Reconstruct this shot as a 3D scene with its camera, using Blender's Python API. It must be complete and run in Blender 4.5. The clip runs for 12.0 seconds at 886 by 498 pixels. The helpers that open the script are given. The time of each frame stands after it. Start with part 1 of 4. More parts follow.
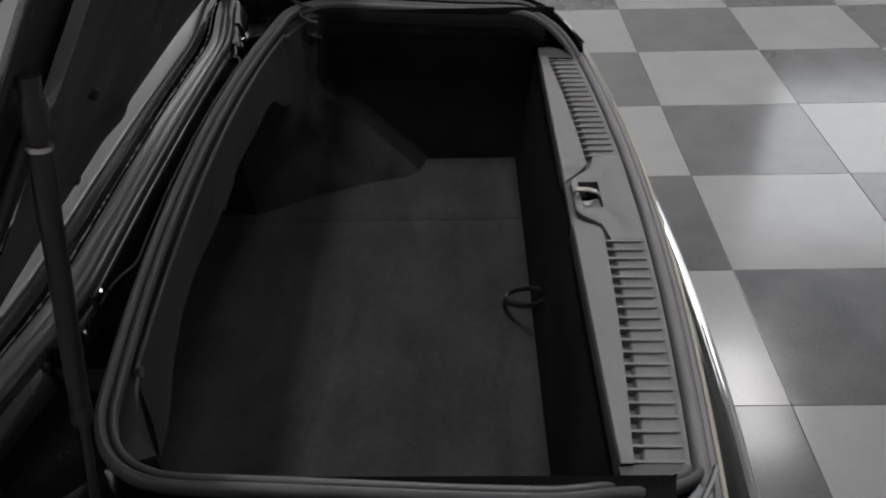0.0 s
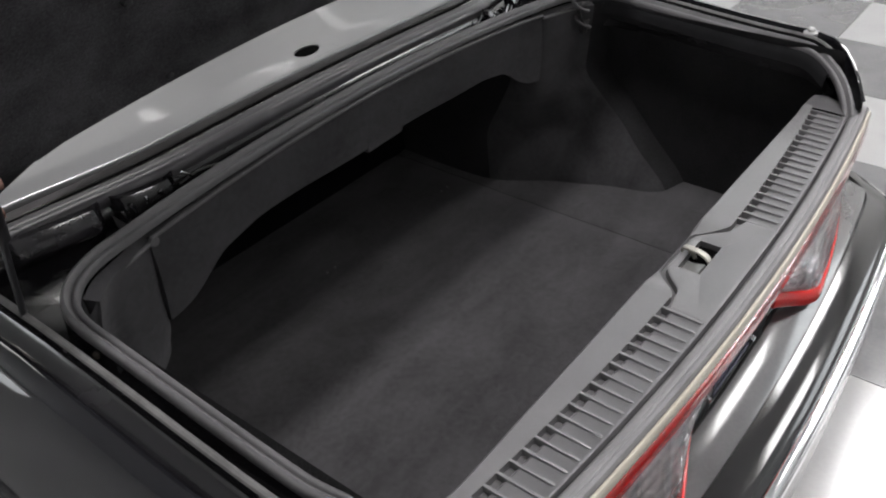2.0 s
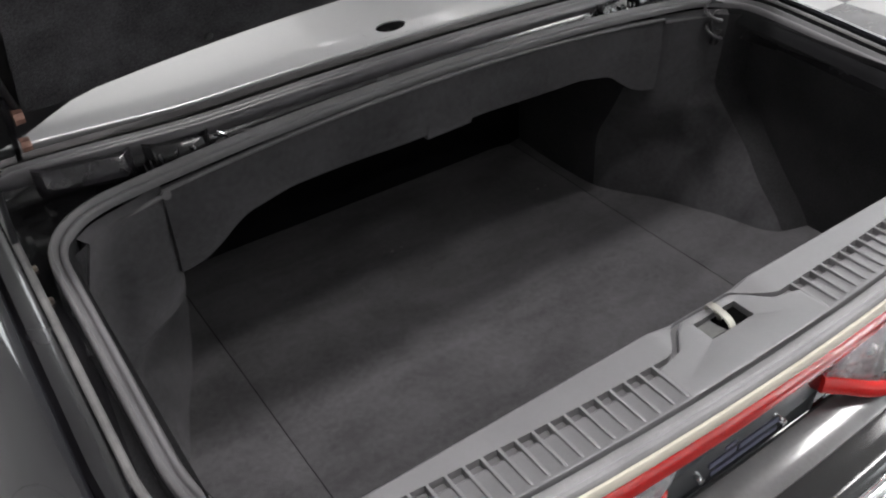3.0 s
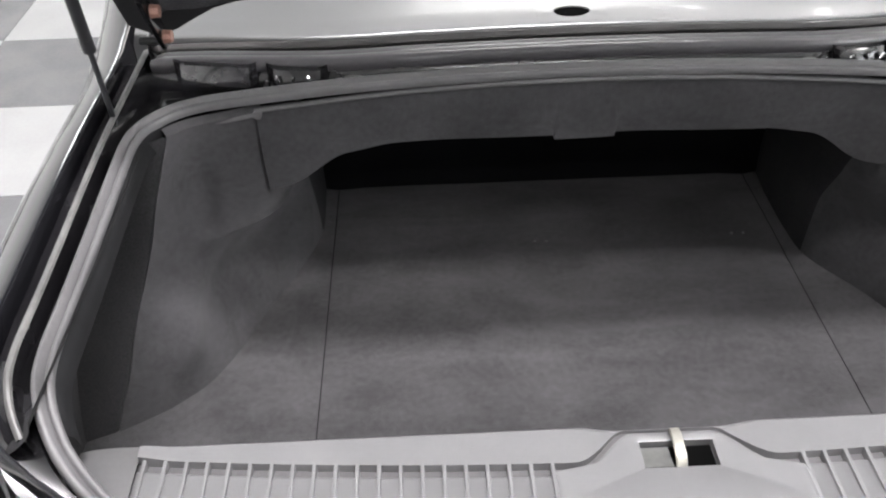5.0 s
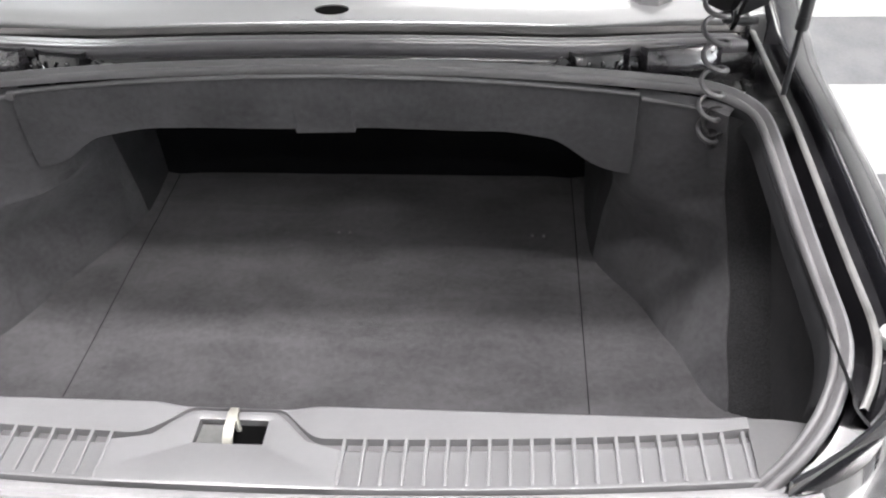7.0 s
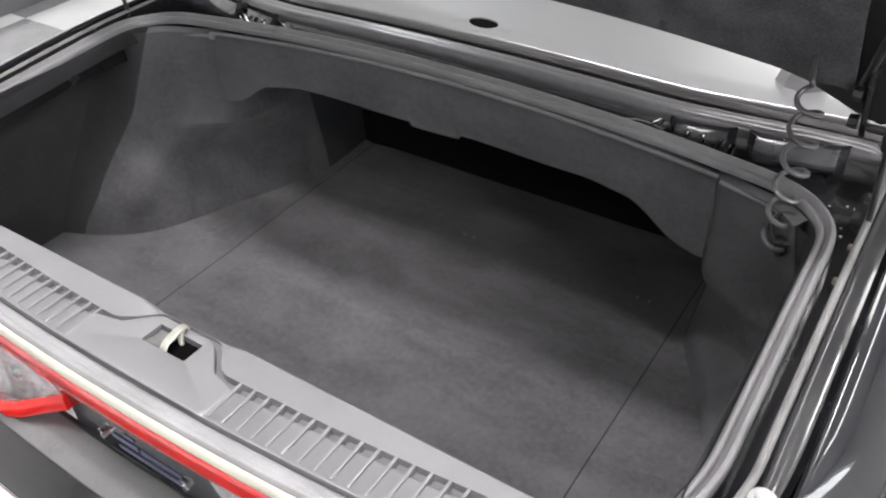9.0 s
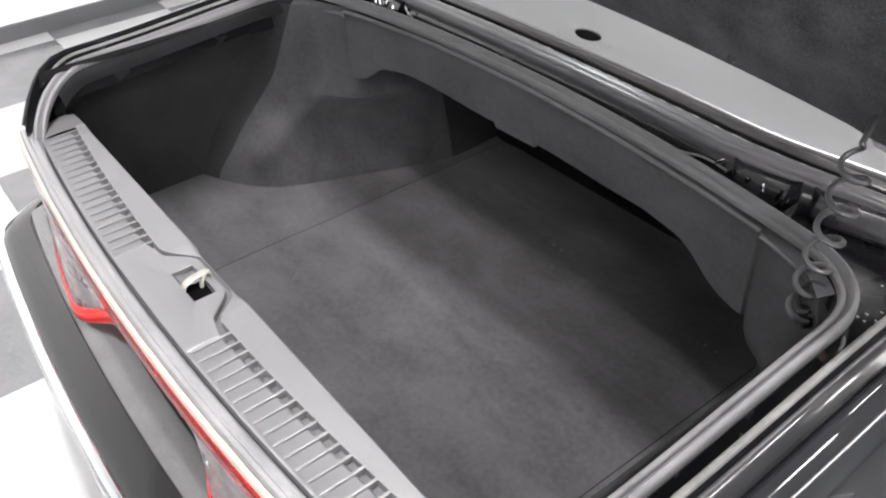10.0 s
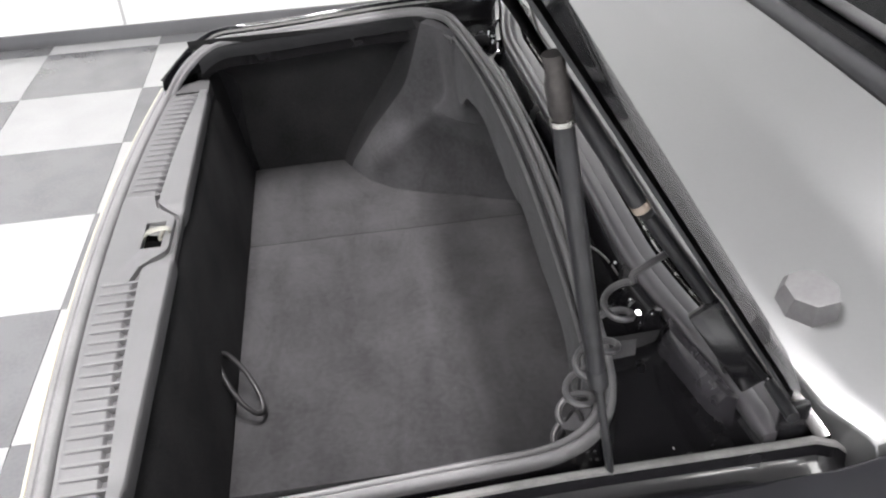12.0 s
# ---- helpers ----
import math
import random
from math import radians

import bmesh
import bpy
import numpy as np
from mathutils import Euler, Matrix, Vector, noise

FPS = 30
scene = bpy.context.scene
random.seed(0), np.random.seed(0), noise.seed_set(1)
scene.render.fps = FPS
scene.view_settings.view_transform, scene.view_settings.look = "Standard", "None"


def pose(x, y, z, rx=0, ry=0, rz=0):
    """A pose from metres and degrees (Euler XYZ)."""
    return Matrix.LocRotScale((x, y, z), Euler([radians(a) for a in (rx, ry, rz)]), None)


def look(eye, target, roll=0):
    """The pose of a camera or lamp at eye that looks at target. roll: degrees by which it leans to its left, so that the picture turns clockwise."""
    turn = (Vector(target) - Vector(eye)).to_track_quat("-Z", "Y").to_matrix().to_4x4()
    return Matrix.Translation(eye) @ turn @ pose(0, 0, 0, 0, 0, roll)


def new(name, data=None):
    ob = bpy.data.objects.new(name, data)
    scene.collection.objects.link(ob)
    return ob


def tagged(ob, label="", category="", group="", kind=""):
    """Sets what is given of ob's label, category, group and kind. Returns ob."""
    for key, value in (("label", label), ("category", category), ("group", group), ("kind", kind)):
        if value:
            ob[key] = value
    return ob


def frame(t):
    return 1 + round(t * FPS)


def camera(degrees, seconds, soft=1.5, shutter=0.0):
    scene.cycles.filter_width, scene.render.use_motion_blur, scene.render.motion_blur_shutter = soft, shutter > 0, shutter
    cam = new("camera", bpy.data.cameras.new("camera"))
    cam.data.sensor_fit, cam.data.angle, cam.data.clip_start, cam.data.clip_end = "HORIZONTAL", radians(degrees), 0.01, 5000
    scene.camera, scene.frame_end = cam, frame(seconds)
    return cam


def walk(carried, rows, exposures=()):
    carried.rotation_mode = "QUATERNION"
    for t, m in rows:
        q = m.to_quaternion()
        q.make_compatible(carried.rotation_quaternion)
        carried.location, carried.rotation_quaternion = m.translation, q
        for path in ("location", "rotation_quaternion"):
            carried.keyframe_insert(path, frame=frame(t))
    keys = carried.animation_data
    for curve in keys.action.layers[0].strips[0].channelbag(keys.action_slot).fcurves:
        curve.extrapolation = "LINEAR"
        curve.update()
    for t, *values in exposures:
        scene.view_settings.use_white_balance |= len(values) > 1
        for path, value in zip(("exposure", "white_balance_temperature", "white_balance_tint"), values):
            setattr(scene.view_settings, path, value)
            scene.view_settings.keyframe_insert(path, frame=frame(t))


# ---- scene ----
cam = camera(55.3, 12.0, soft=2.1)
PATH = [
    (0, (-1.031, 0.201, 1.281), (0.593, 0.254, 0.116), -1.8),
    (0.5, (-1.019, 0.083, 1.278), (0.572, 0.437, 0.119), -2.0),
    (1, (-0.994, -0.03, 1.274), (0.522, 0.574, 0.118), -1.9),
    (1.5, (-0.946, -0.145, 1.272), (0.457, 0.685, 0.113), -2.2),
    (2, (-0.861, -0.26, 1.27), (0.406, 0.758, 0.105), -2.3),
    (2.5, (-0.752, -0.337, 1.267), (0.358, 0.841, 0.092), -1.8),
    (3, (-0.639, -0.379, 1.264), (0.256, 0.942, 0.058), -1.7),
    (3.5, (-0.536, -0.4, 1.262), (0.111, 1.024, 0.016), -1.6),
    (5.5, (-0.102, -0.448, 1.276), (-0.167, 1.083, -0.009), -2.0),
    (6, (0.017, -0.458, 1.279), (-0.074, 1.071, -0.007), -2.4),
    (6.5, (0.147, -0.468, 1.281), (0.055, 1.06, -0.006), -2.6),
    (8.5, (0.555, -0.428, 1.281), (-0.151, 0.95, 0.015), -2.7),
    (9, (0.648, -0.364, 1.282), (-0.261, 0.925, 0.053), -2.6),
    (9.5, (0.737, -0.295, 1.277), (-0.373, 0.846, 0.066), -2.4),
    (10, (0.833, -0.203, 1.281), (-0.453, 0.73, 0.066), -2.8),
    (10.5, (0.916, -0.083, 1.276), (-0.505, 0.638, 0.067), -3.8),
    (11, (0.983, 0.049, 1.27), (-0.524, 0.589, 0.071), -3.9),
    (11.5, (1.026, 0.186, 1.277), (-0.538, 0.547, 0.084), -3.6),
    (12, (1.057, 0.323, 1.285), (-0.575, 0.495, 0.142), -3.6),
]
# plan unit in metres: the tiles are 20 inches wide
S = 1.11
PATH_S = [(t, Vector(eye) * S, Vector(target) * S, roll) for t, eye, target, roll in PATH]
walk(cam, [(t, look(eye, target, roll)) for t, eye, target, roll in PATH_S],
     exposures=[(0.0, -1.85), (0.6, -1.42), (1.5, -0.90), (2.5, -0.52), (3.5, -0.05), (5.5, 0.80), (6.5, 0.93),
                (8.5, 0.66), (9.5, 0.58), (10.5, 0.60), (11.5, 0.45), (12.0, 0.44)])

# ---- light ----
world = bpy.data.worlds.new("room_world")
scene.world = world
world.use_nodes = True
world.node_tree.nodes["Background"].inputs[0].default_value = (0.9, 0.95, 1.0, 1)
world.node_tree.nodes["Background"].inputs[1].default_value = 0.05

ROOM_X0, ROOM_X1, ROOM_Y0, ROOM_Y1, ROOM_H = -2.66, 5.2, -5.2, 6.0, 3.45
WIN_TOP = 3.25
# ceiling lights, all unseen, several added for reflections: middle, length, width, watts
TUBES = [(-0.12, -0.02, 1.2, 0.12, 112.0), (3.9, -0.3, 1.5, 0.6, 58.0), (3.5, -1.8, 1.1, 0.6, 26.0), (0.4, -0.38, 1.2, 0.12, 36.0),
         (0.3, -2.7, 1.2, 0.12, 14.0), (0.45, 3.3, 1.6, 0.8, 11.0), (3.1, 3.0, 0.12, 3.0, 12.0),
         (1.25, 2.47, 0.1, 0.34, 3.0), (2.0, 1.72, 0.1, 0.26, 3.0), (2.0, 2.14, 0.1, 0.36, 3.0)]
for x, y, length, width, watts in TUBES:
    lamp = bpy.data.lights.new("tube_light", "AREA")
    lamp.shape, lamp.size, lamp.size_y = "RECTANGLE", length * S, width * S
    lamp.energy, lamp.color = watts, (1.0, 0.974, 0.99)
    new("tube_light", lamp).matrix_world = pose(x * S, y * S, (ROOM_H - 0.1) * S)
lamp = bpy.data.lights.new("daylight", "AREA")
lamp.shape, lamp.size, lamp.size_y = "RECTANGLE", 1.6 * S, 2.8 * S
lamp.energy, lamp.color = 2.0, (0.92, 0.96, 1.0)
new("daylight", lamp).matrix_world = pose((ROOM_X1 - 0.03) * S, -3.65 * S, 2.45 * S, 0, 90, 0)


# ---- materials ----
def material(name, colour, rough=0.5, metal=0.0, coat=0.0, spread=0.15, scale=8.0, fine=180.0, bump=0.0, bump_scale=400.0,
             rough_spread=0.0, sheen=0.0, random_tint=0.0, spec=0.5, pile=0.0, speckle=0.45, cloud=1.0, smear=0.0, coat_rough=0.03):
    m = bpy.data.materials.new(name)
    m.use_nodes = True
    nt = m.node_tree
    n, l = nt.nodes, nt.links
    b = n["Principled BSDF"]
    b.inputs["Roughness"].default_value, b.inputs["Metallic"].default_value = rough, metal
    b.inputs["Coat Weight"].default_value, b.inputs["Coat Roughness"].default_value = coat, coat_rough
    b.inputs["Sheen Weight"].default_value = sheen
    b.inputs["Specular IOR Level"].default_value = spec
    b.inputs["Diffuse Roughness"].default_value = pile
    tc = n.new("ShaderNodeTexCoord")
    big, small = n.new("ShaderNodeTexNoise"), n.new("ShaderNodeTexNoise")
    big.inputs["Scale"].default_value, big.inputs["Detail"].default_value = scale, 4
    small.inputs["Scale"].default_value, small.inputs["Detail"].default_value = fine, 4
    l.new(tc.outputs["Object"], big.inputs["Vector"]), l.new(tc.outputs["Object"], small.inputs["Vector"])
    soft_cloud = n.new("ShaderNodeMath")
    soft_cloud.operation = "MULTIPLY"
    soft_cloud.inputs[1].default_value = cloud
    l.new(big.outputs["Fac"], soft_cloud.inputs[0])
    add = n.new("ShaderNodeMath")
    add.operation = "MULTIPLY_ADD"
    add.inputs[1].default_value = speckle
    l.new(small.outputs["Fac"], add.inputs[0]), l.new(soft_cloud.outputs[0], add.inputs[2])
    value = add.outputs[0]
    if smear:
        # brushed streaks in the nap
        way, streak, more = n.new("ShaderNodeMapping"), n.new("ShaderNodeTexNoise"), n.new("ShaderNodeMath")
        way.inputs["Scale"].default_value = (3.0, 11.0, 7.0)
        way.inputs["Rotation"].default_value = (0.0, 0.0, 0.25)
        streak.inputs["Scale"].default_value, streak.inputs["Detail"].default_value, streak.inputs["Distortion"].default_value = 1.3, 6, 0.8
        more.operation = "MULTIPLY_ADD"
        more.inputs[1].default_value = smear
        l.new(tc.outputs["Object"], way.inputs["Vector"]), l.new(way.outputs[0], streak.inputs["Vector"])
        l.new(streak.outputs["Fac"], more.inputs[0]), l.new(value, more.inputs[2])
        value = more.outputs[0]
    if random_tint:
        info, mul = n.new("ShaderNodeObjectInfo"), n.new("ShaderNodeMath")
        mul.operation = "MULTIPLY_ADD"
        mul.inputs[1].default_value = random_tint
        l.new(info.outputs["Random"], mul.inputs[0]), l.new(value, mul.inputs[2])
        value = mul.outputs[0]
    ramp = n.new("ShaderNodeMapRange")
    ramp.inputs["From Min"].default_value, ramp.inputs["From Max"].default_value = 0.5 * (cloud + speckle + smear) - 0.325, 0.5 * (cloud + speckle + smear) + 0.325
    ramp.inputs["To Min"].default_value, ramp.inputs["To Max"].default_value = 1 - spread, 1 + spread
    l.new(value, ramp.inputs["Value"])
    tint = n.new("ShaderNodeVectorMath")
    tint.operation = "SCALE"
    tint.inputs[0].default_value = colour
    l.new(ramp.outputs[0], tint.inputs["Scale"])
    l.new(tint.outputs[0], b.inputs["Base Color"])
    if rough_spread:
        rr = n.new("ShaderNodeMapRange")
        rr.inputs["From Min"].default_value, rr.inputs["From Max"].default_value = 0.3, 0.75
        rr.inputs["To Min"].default_value, rr.inputs["To Max"].default_value = max(0.01, rough - rough_spread), rough + rough_spread
        l.new(big.outputs["Fac"], rr.inputs["Value"]), l.new(rr.outputs[0], b.inputs["Roughness"])
    if bump:
        grain, bp = n.new("ShaderNodeTexNoise"), n.new("ShaderNodeBump")
        grain.inputs["Scale"].default_value, grain.inputs["Detail"].default_value = bump_scale, 3
        l.new(tc.outputs["Object"], grain.inputs["Vector"])
        bp.inputs["Strength"].default_value, bp.inputs["Distance"].default_value = bump, 0.002
        l.new(grain.outputs["Fac"], bp.inputs["Height"]), l.new(bp.outputs[0], b.inputs["Normal"])
    return m


def glow(name, colour, strength):
    m = bpy.data.materials.new(name)
    m.use_nodes = True
    b = m.node_tree.nodes["Principled BSDF"]
    b.inputs["Base Color"].default_value = (*colour, 1)
    b.inputs["Emission Color"].default_value, b.inputs["Emission Strength"].default_value = (*colour, 1), strength
    return m


def glass(name, colour, rough=0.03):
    m = bpy.data.materials.new(name)
    m.use_nodes = True
    b = m.node_tree.nodes["Principled BSDF"]
    b.inputs["Base Color"].default_value = (*colour, 1)
    b.inputs["Roughness"].default_value, b.inputs["Transmission Weight"].default_value = rough, 1.0
    b.inputs["IOR"].default_value = 1.45
    return m


PAINT = material("black_car_paint", (0.010, 0.010, 0.012), 0.12, coat=1.0, spread=0.1, rough_spread=0.04, spec=0.12)
INNER_PAINT = material("black_inner_paint", (0.011, 0.0105, 0.012), 0.22, coat=0.6, spread=0.3, scale=14, rough_spread=0.1)
CARPET = material("charcoal_carpet", (0.058, 0.0567, 0.06), 0.95, spread=0.34, scale=7, fine=110, speckle=0.55, cloud=0.8, smear=0.85, bump=0.9, bump_scale=750, sheen=0.06, spec=0.1, pile=1.0)
FLOOR_CARPET = material("worn_grey_carpet", (0.065, 0.0632, 0.066), 0.95, spread=0.34, scale=8, fine=100, speckle=0.55, cloud=0.8, smear=0.85, bump=0.9, bump_scale=700, sheen=0.06, spec=0.1, pile=1.0)
FELT = material("black_felt", (0.052, 0.0505, 0.054), 0.97, spread=0.65, scale=14, fine=300, speckle=0.8, bump=0.7, bump_scale=420, sheen=0.04, spec=0.1, pile=1.0)
# carpet colour lowered to stand in for the shade deep in the pockets
POCKET = material("shaded_pocket_carpet", (0.03, 0.0295, 0.031), 0.97, spread=0.45, scale=7, fine=400, speckle=1.0, bump=0.8, bump_scale=700, spec=0.08, pile=1.0)
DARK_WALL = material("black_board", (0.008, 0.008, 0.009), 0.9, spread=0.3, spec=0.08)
SILL = material("grey_sill_plastic", (0.125, 0.123, 0.127), 0.34, spread=0.12, scale=10, bump=0.25, bump_scale=900, spec=1.0)
SILL_SHADE = material("shaded_sill_plastic", (0.08, 0.078, 0.08), 0.55, spread=0.2)
CAP = material("dark_grey_end_cap", (0.085, 0.083, 0.085), 0.5, spread=0.15, scale=10)
REAR_FLANGE = material("dusty_grey_flange", (0.2, 0.196, 0.2), 0.4, spread=0.2, scale=14, rough_spread=0.1)
SEAL = material("dusty_grey_rubber_seal", (0.115, 0.112, 0.115), 0.45, spread=0.2, scale=18, bump=0.1, bump_scale=500, rough_spread=0.05, spec=0.5)
# black steel with a lilac lift in its colour for mirrored light
BOSS = material("lifted_glossy_black_steel", (0.03, 0.028, 0.032), 0.2, coat=1.0, coat_rough=0.1, spread=0.3, scale=20, rough_spread=0.05)
FASCIA = material("satin_dark_fascia", (0.05, 0.047, 0.047), 0.2, coat=0.7, spread=0.2, scale=16, rough_spread=0.05)
DECK = material("satin_grey_panel", (0.215, 0.215, 0.218), 0.36, metal=0.75, coat=0.15, spread=0.04, scale=3)
FITTING = material("brownish_strut_fitting", (0.042, 0.038, 0.037), 0.4, metal=0.3, spread=0.4, scale=90)
FITTING_PALE = material("pinkish_clip", (0.3, 0.25, 0.21), 0.4, metal=0.2, spread=0.3, scale=90)
EDGE = material("dark_edging", (0.02, 0.02, 0.022), 0.55, spread=0.3, scale=25)
FLANGE = material("black_flocked_edging", (0.012, 0.012, 0.013), 0.85, spread=0.3, scale=25, spec=0.15)
LIP = material("dusty_channel_edge", (0.115, 0.112, 0.11), 0.5, spread=0.4, scale=30)
# base raised in place of the bright ceiling mirrored in the dark rail
RAIL = material("lifted_satin_black_rail", (0.085, 0.081, 0.087), 0.30, coat=0.3, spread=0.15, scale=18, rough_spread=0.02)
RUBBER = material("black_rubber", (0.055, 0.054, 0.056), 0.42, spread=0.25, scale=20, bump=0.2, bump_scale=500, rough_spread=0.1)
TRIM_EDGE = material("grey_trim_piping", (0.11, 0.107, 0.11), 0.5, spread=0.3, scale=30)
STEEL = material("worn_steel", (0.62, 0.61, 0.58), 0.28, metal=1.0, spread=0.25, scale=60, rough_spread=0.12)
VOID = material("unlit_black", (0.003, 0.003, 0.003), 1.0, spread=0.1, spec=0.0)
NYLON = material("pale_nylon", (0.3, 0.3, 0.295), 0.4, spread=0.1, scale=60, coat=0.4)
CATCH = material("dull_grey_steel", (0.2, 0.2, 0.195), 0.3, metal=0.5, spread=0.2, scale=60)
ZINC = material("yellowed_zinc", (0.36, 0.35, 0.31), 0.34, metal=0.55, spread=0.25, scale=60)
CHROME = material("chrome", (0.86, 0.86, 0.87), 0.06, metal=1.0, spread=0.03)
STRUT_PAINT = material("strut_black_enamel", (0.022, 0.022, 0.024), 0.32, spread=0.3, scale=40)
COPPER_BOLT = material("rusty_pink_bolt", (0.34, 0.19, 0.15), 0.5, metal=0.4, spread=0.4, scale=120)
CREAM = material("cream_trim", (0.46, 0.43, 0.36), 0.35, spread=0.1, scale=12)
RED = material("red_lamp_plastic", (0.75, 0.015, 0.012), 0.12, coat=0.6, spread=0.08)
LENS = glass("clear_lamp_lens", (0.98, 0.98, 0.99), 0.04)
REFLECTOR = material("lamp_reflector", (0.9, 0.89, 0.89), 0.3, metal=0.15, spread=0.15, scale=40)
PLATE = material("dark_plate", (0.02, 0.024, 0.03), 0.22, coat=0.6, spread=0.2)
PLATE_INK = material("dull_blue_ink", (0.10, 0.10, 0.16), 0.4, spread=0.1)
BUMPER_SKIN = material("satin_black_bumper", (0.012, 0.0115, 0.012), 0.11, spread=0.25, coat=0.4)
SHELF = material("satin_dark_grey", (0.085, 0.082, 0.083), 0.2, spread=0.2, scale=12, coat=1.0, coat_rough=0.08)
TYRE = material("tyre_rubber", (0.03, 0.03, 0.03), 0.8, spread=0.2, bump=0.3, bump_scale=200)
CABLE = material("dusty_grey_cable", (0.052, 0.05, 0.053), 0.38, spread=0.2, spec=0.6)
CORD = material("glossy_black_cord", (0.022, 0.021, 0.022), 0.4, spread=0.2, spec=0.5)
DARK_GLASS = material("dark_tinted_glass", (0.006, 0.006, 0.007), 0.06, spread=0.05)
TILE_LIGHT = material("pale_vinyl_tile", (0.40, 0.40, 0.40), 0.2, coat=0.7, coat_rough=0.13, spread=0.1, scale=5, fine=90, rough_spread=0.05, random_tint=0.25, bump=0.03, bump_scale=60)
TILE_DARK = material("grey_vinyl_tile", (0.125, 0.125, 0.13), 0.2, coat=0.8, coat_rough=0.13, spread=0.3, scale=6, fine=90, rough_spread=0.05, random_tint=0.3, bump=0.03, bump_scale=60)
GROUT = material("dark_joint", (0.2, 0.2, 0.2), 0.7, spread=0.2)
# for walls out of view, grey chosen to cut light bounced into the boot
BACK_WALL = material("unseen_wall_grey", (0.5, 0.5, 0.5), 0.6, spread=0.06, scale=3, bump=0.1, bump_scale=150)
WALL = material("white_wall_paint", (0.82, 0.82, 0.81), 0.55, spread=0.04, scale=3, bump=0.1, bump_scale=150)
CEILING = material("grey_ceiling_paint", (0.6, 0.6, 0.6), 0.8, spread=0.04, scale=3)
BASEBOARD = material("dark_grey_baseboard", (0.10, 0.10, 0.105), 0.3, spread=0.15, scale=6)
JOINT = material("grey_joint_strip", (0.45, 0.45, 0.45), 0.5, spread=0.1)
TUBE_GLOW = glow("lit_diffuser", (1.0, 0.985, 0.96), 6.0)
SKY_GLOW = glow("bright_overcast_day", (0.93, 0.97, 1.0), 6.0)
PANEL_GLOW = glow("lit_panel_diffuser", (1.0, 0.985, 0.97), 18.0)
# glow of the added high windows, there to be mirrored
HIGH_GLOW = glow("added_high_window_glow", (0.95, 0.975, 1.0), 7.0)
HOUSING = material("white_enamel", (0.75, 0.75, 0.74), 0.4, spread=0.05)


# ---- mesh helpers (plan units) ----
def part(name, bm, mat, parent=None, label="", angle=38, flat=False):
    bmesh.ops.recalc_face_normals(bm, faces=bm.faces[:])
    for v in bm.verts:
        v.co *= S
    me = bpy.data.meshes.new(name)
    bm.to_mesh(me)
    bm.free()
    me.materials.append(mat)
    if not flat:
        me.shade_smooth()
        me.set_sharp_from_angle(angle=radians(angle))
    ob = new(name, me)
    if parent:
        ob.parent = parent
    if label:
        ob["label"] = label
    return ob


def thing(name, label, category, group="", kind="", at=(0, 0, 0)):
    ob = new(name)
    ob.location = Vector(at) * S
    ob.empty_display_size = 0.1
    return tagged(ob, label, category, group, kind)


def box(bm, x0, x1, y0, y1, z0, z1, bevel=0.0, m=None):
    g = bmesh.ops.create_cube(bm, size=1)["verts"]
    bmesh.ops.scale(bm, vec=(x1 - x0, y1 - y0, z1 - z0), verts=g)
    bmesh.ops.translate(bm, vec=((x0 + x1) / 2, (y0 + y1) / 2, (z0 + z1) / 2), verts=g)
    if m:
        bmesh.ops.transform(bm, matrix=m, verts=g)
    if bevel:
        edges = list({e for v in g for e in v.link_edges})
        bmesh.ops.bevel(bm, geom=edges, offset=bevel, segments=2, affect="EDGES", profile=0.6)
    return bm


def boxed(x0, x1, y0, y1, z0, z1, bevel=0.0, m=None):
    return box(bmesh.new(), x0, x1, y0, y1, z0, z1, bevel, m)


def loft(rows, closed_u=False, closed_v=False, bm=None, caps=False):
    """A skin over rows of points, all of one length."""
    bm = bm or bmesh.new()
    vs = [[bm.verts.new(p) for p in row] for row in rows]
    nu, nv = len(vs), len(vs[0])
    for i in range(nu if closed_u else nu - 1):
        for j in range(nv if closed_v else nv - 1):
            a, b, c, d = vs[i][j], vs[(i + 1) % nu][j], vs[(i + 1) % nu][(j + 1) % nv], vs[i][(j + 1) % nv]
            if len({a, b, c, d}) == 4:
                bm.faces.new((a, b, c, d))
    if caps and closed_v:
        bm.faces.new(vs[0]), bm.faces.new(list(reversed(vs[-1])))
    return bm


def tube(points, radius, sides=10, closed=False, bm=None, radii=None):
    """A round bar along points, with no twist."""
    pts = [Vector(p) for p in points]
    n = len(pts)
    rows, ref = [], None
    for i, p in enumerate(pts):
        a = pts[(i - 1) % n] if closed or i else pts[0]
        b = pts[(i + 1) % n] if closed or i < n - 1 else pts[-1]
        t = (b - a).normalized()
        if ref is None:
            ref = t.orthogonal().normalized()
        ref = (ref - t * ref.dot(t)).normalized()
        other = t.cross(ref)
        r = radii[i] if radii else radius
        rows.append([p + r * (math.cos(q) * ref + math.sin(q) * other) for q in [2 * math.pi * k / sides for k in range(sides)]])
    return loft(rows, closed_u=closed, closed_v=True, bm=bm, caps=not closed)


def smoothstep(a, b, x):
    t = min(1.0, max(0.0, (x - a) / (b - a)))
    return t * t * (3 - 2 * t)


def resample(pts, step, closed=False):
    pts = [Vector(p) for p in pts]
    if closed:
        pts = pts + [pts[0]]
    out, rest = [pts[0]], 0.0
    for a, b in zip(pts, pts[1:]):
        length = (b - a).length
        d = step - rest
        while d < length:
            out.append(a.lerp(b, d / length))
            d += step
        rest = length - (d - step)
    if not closed:
        out.append(pts[-1])
    return out


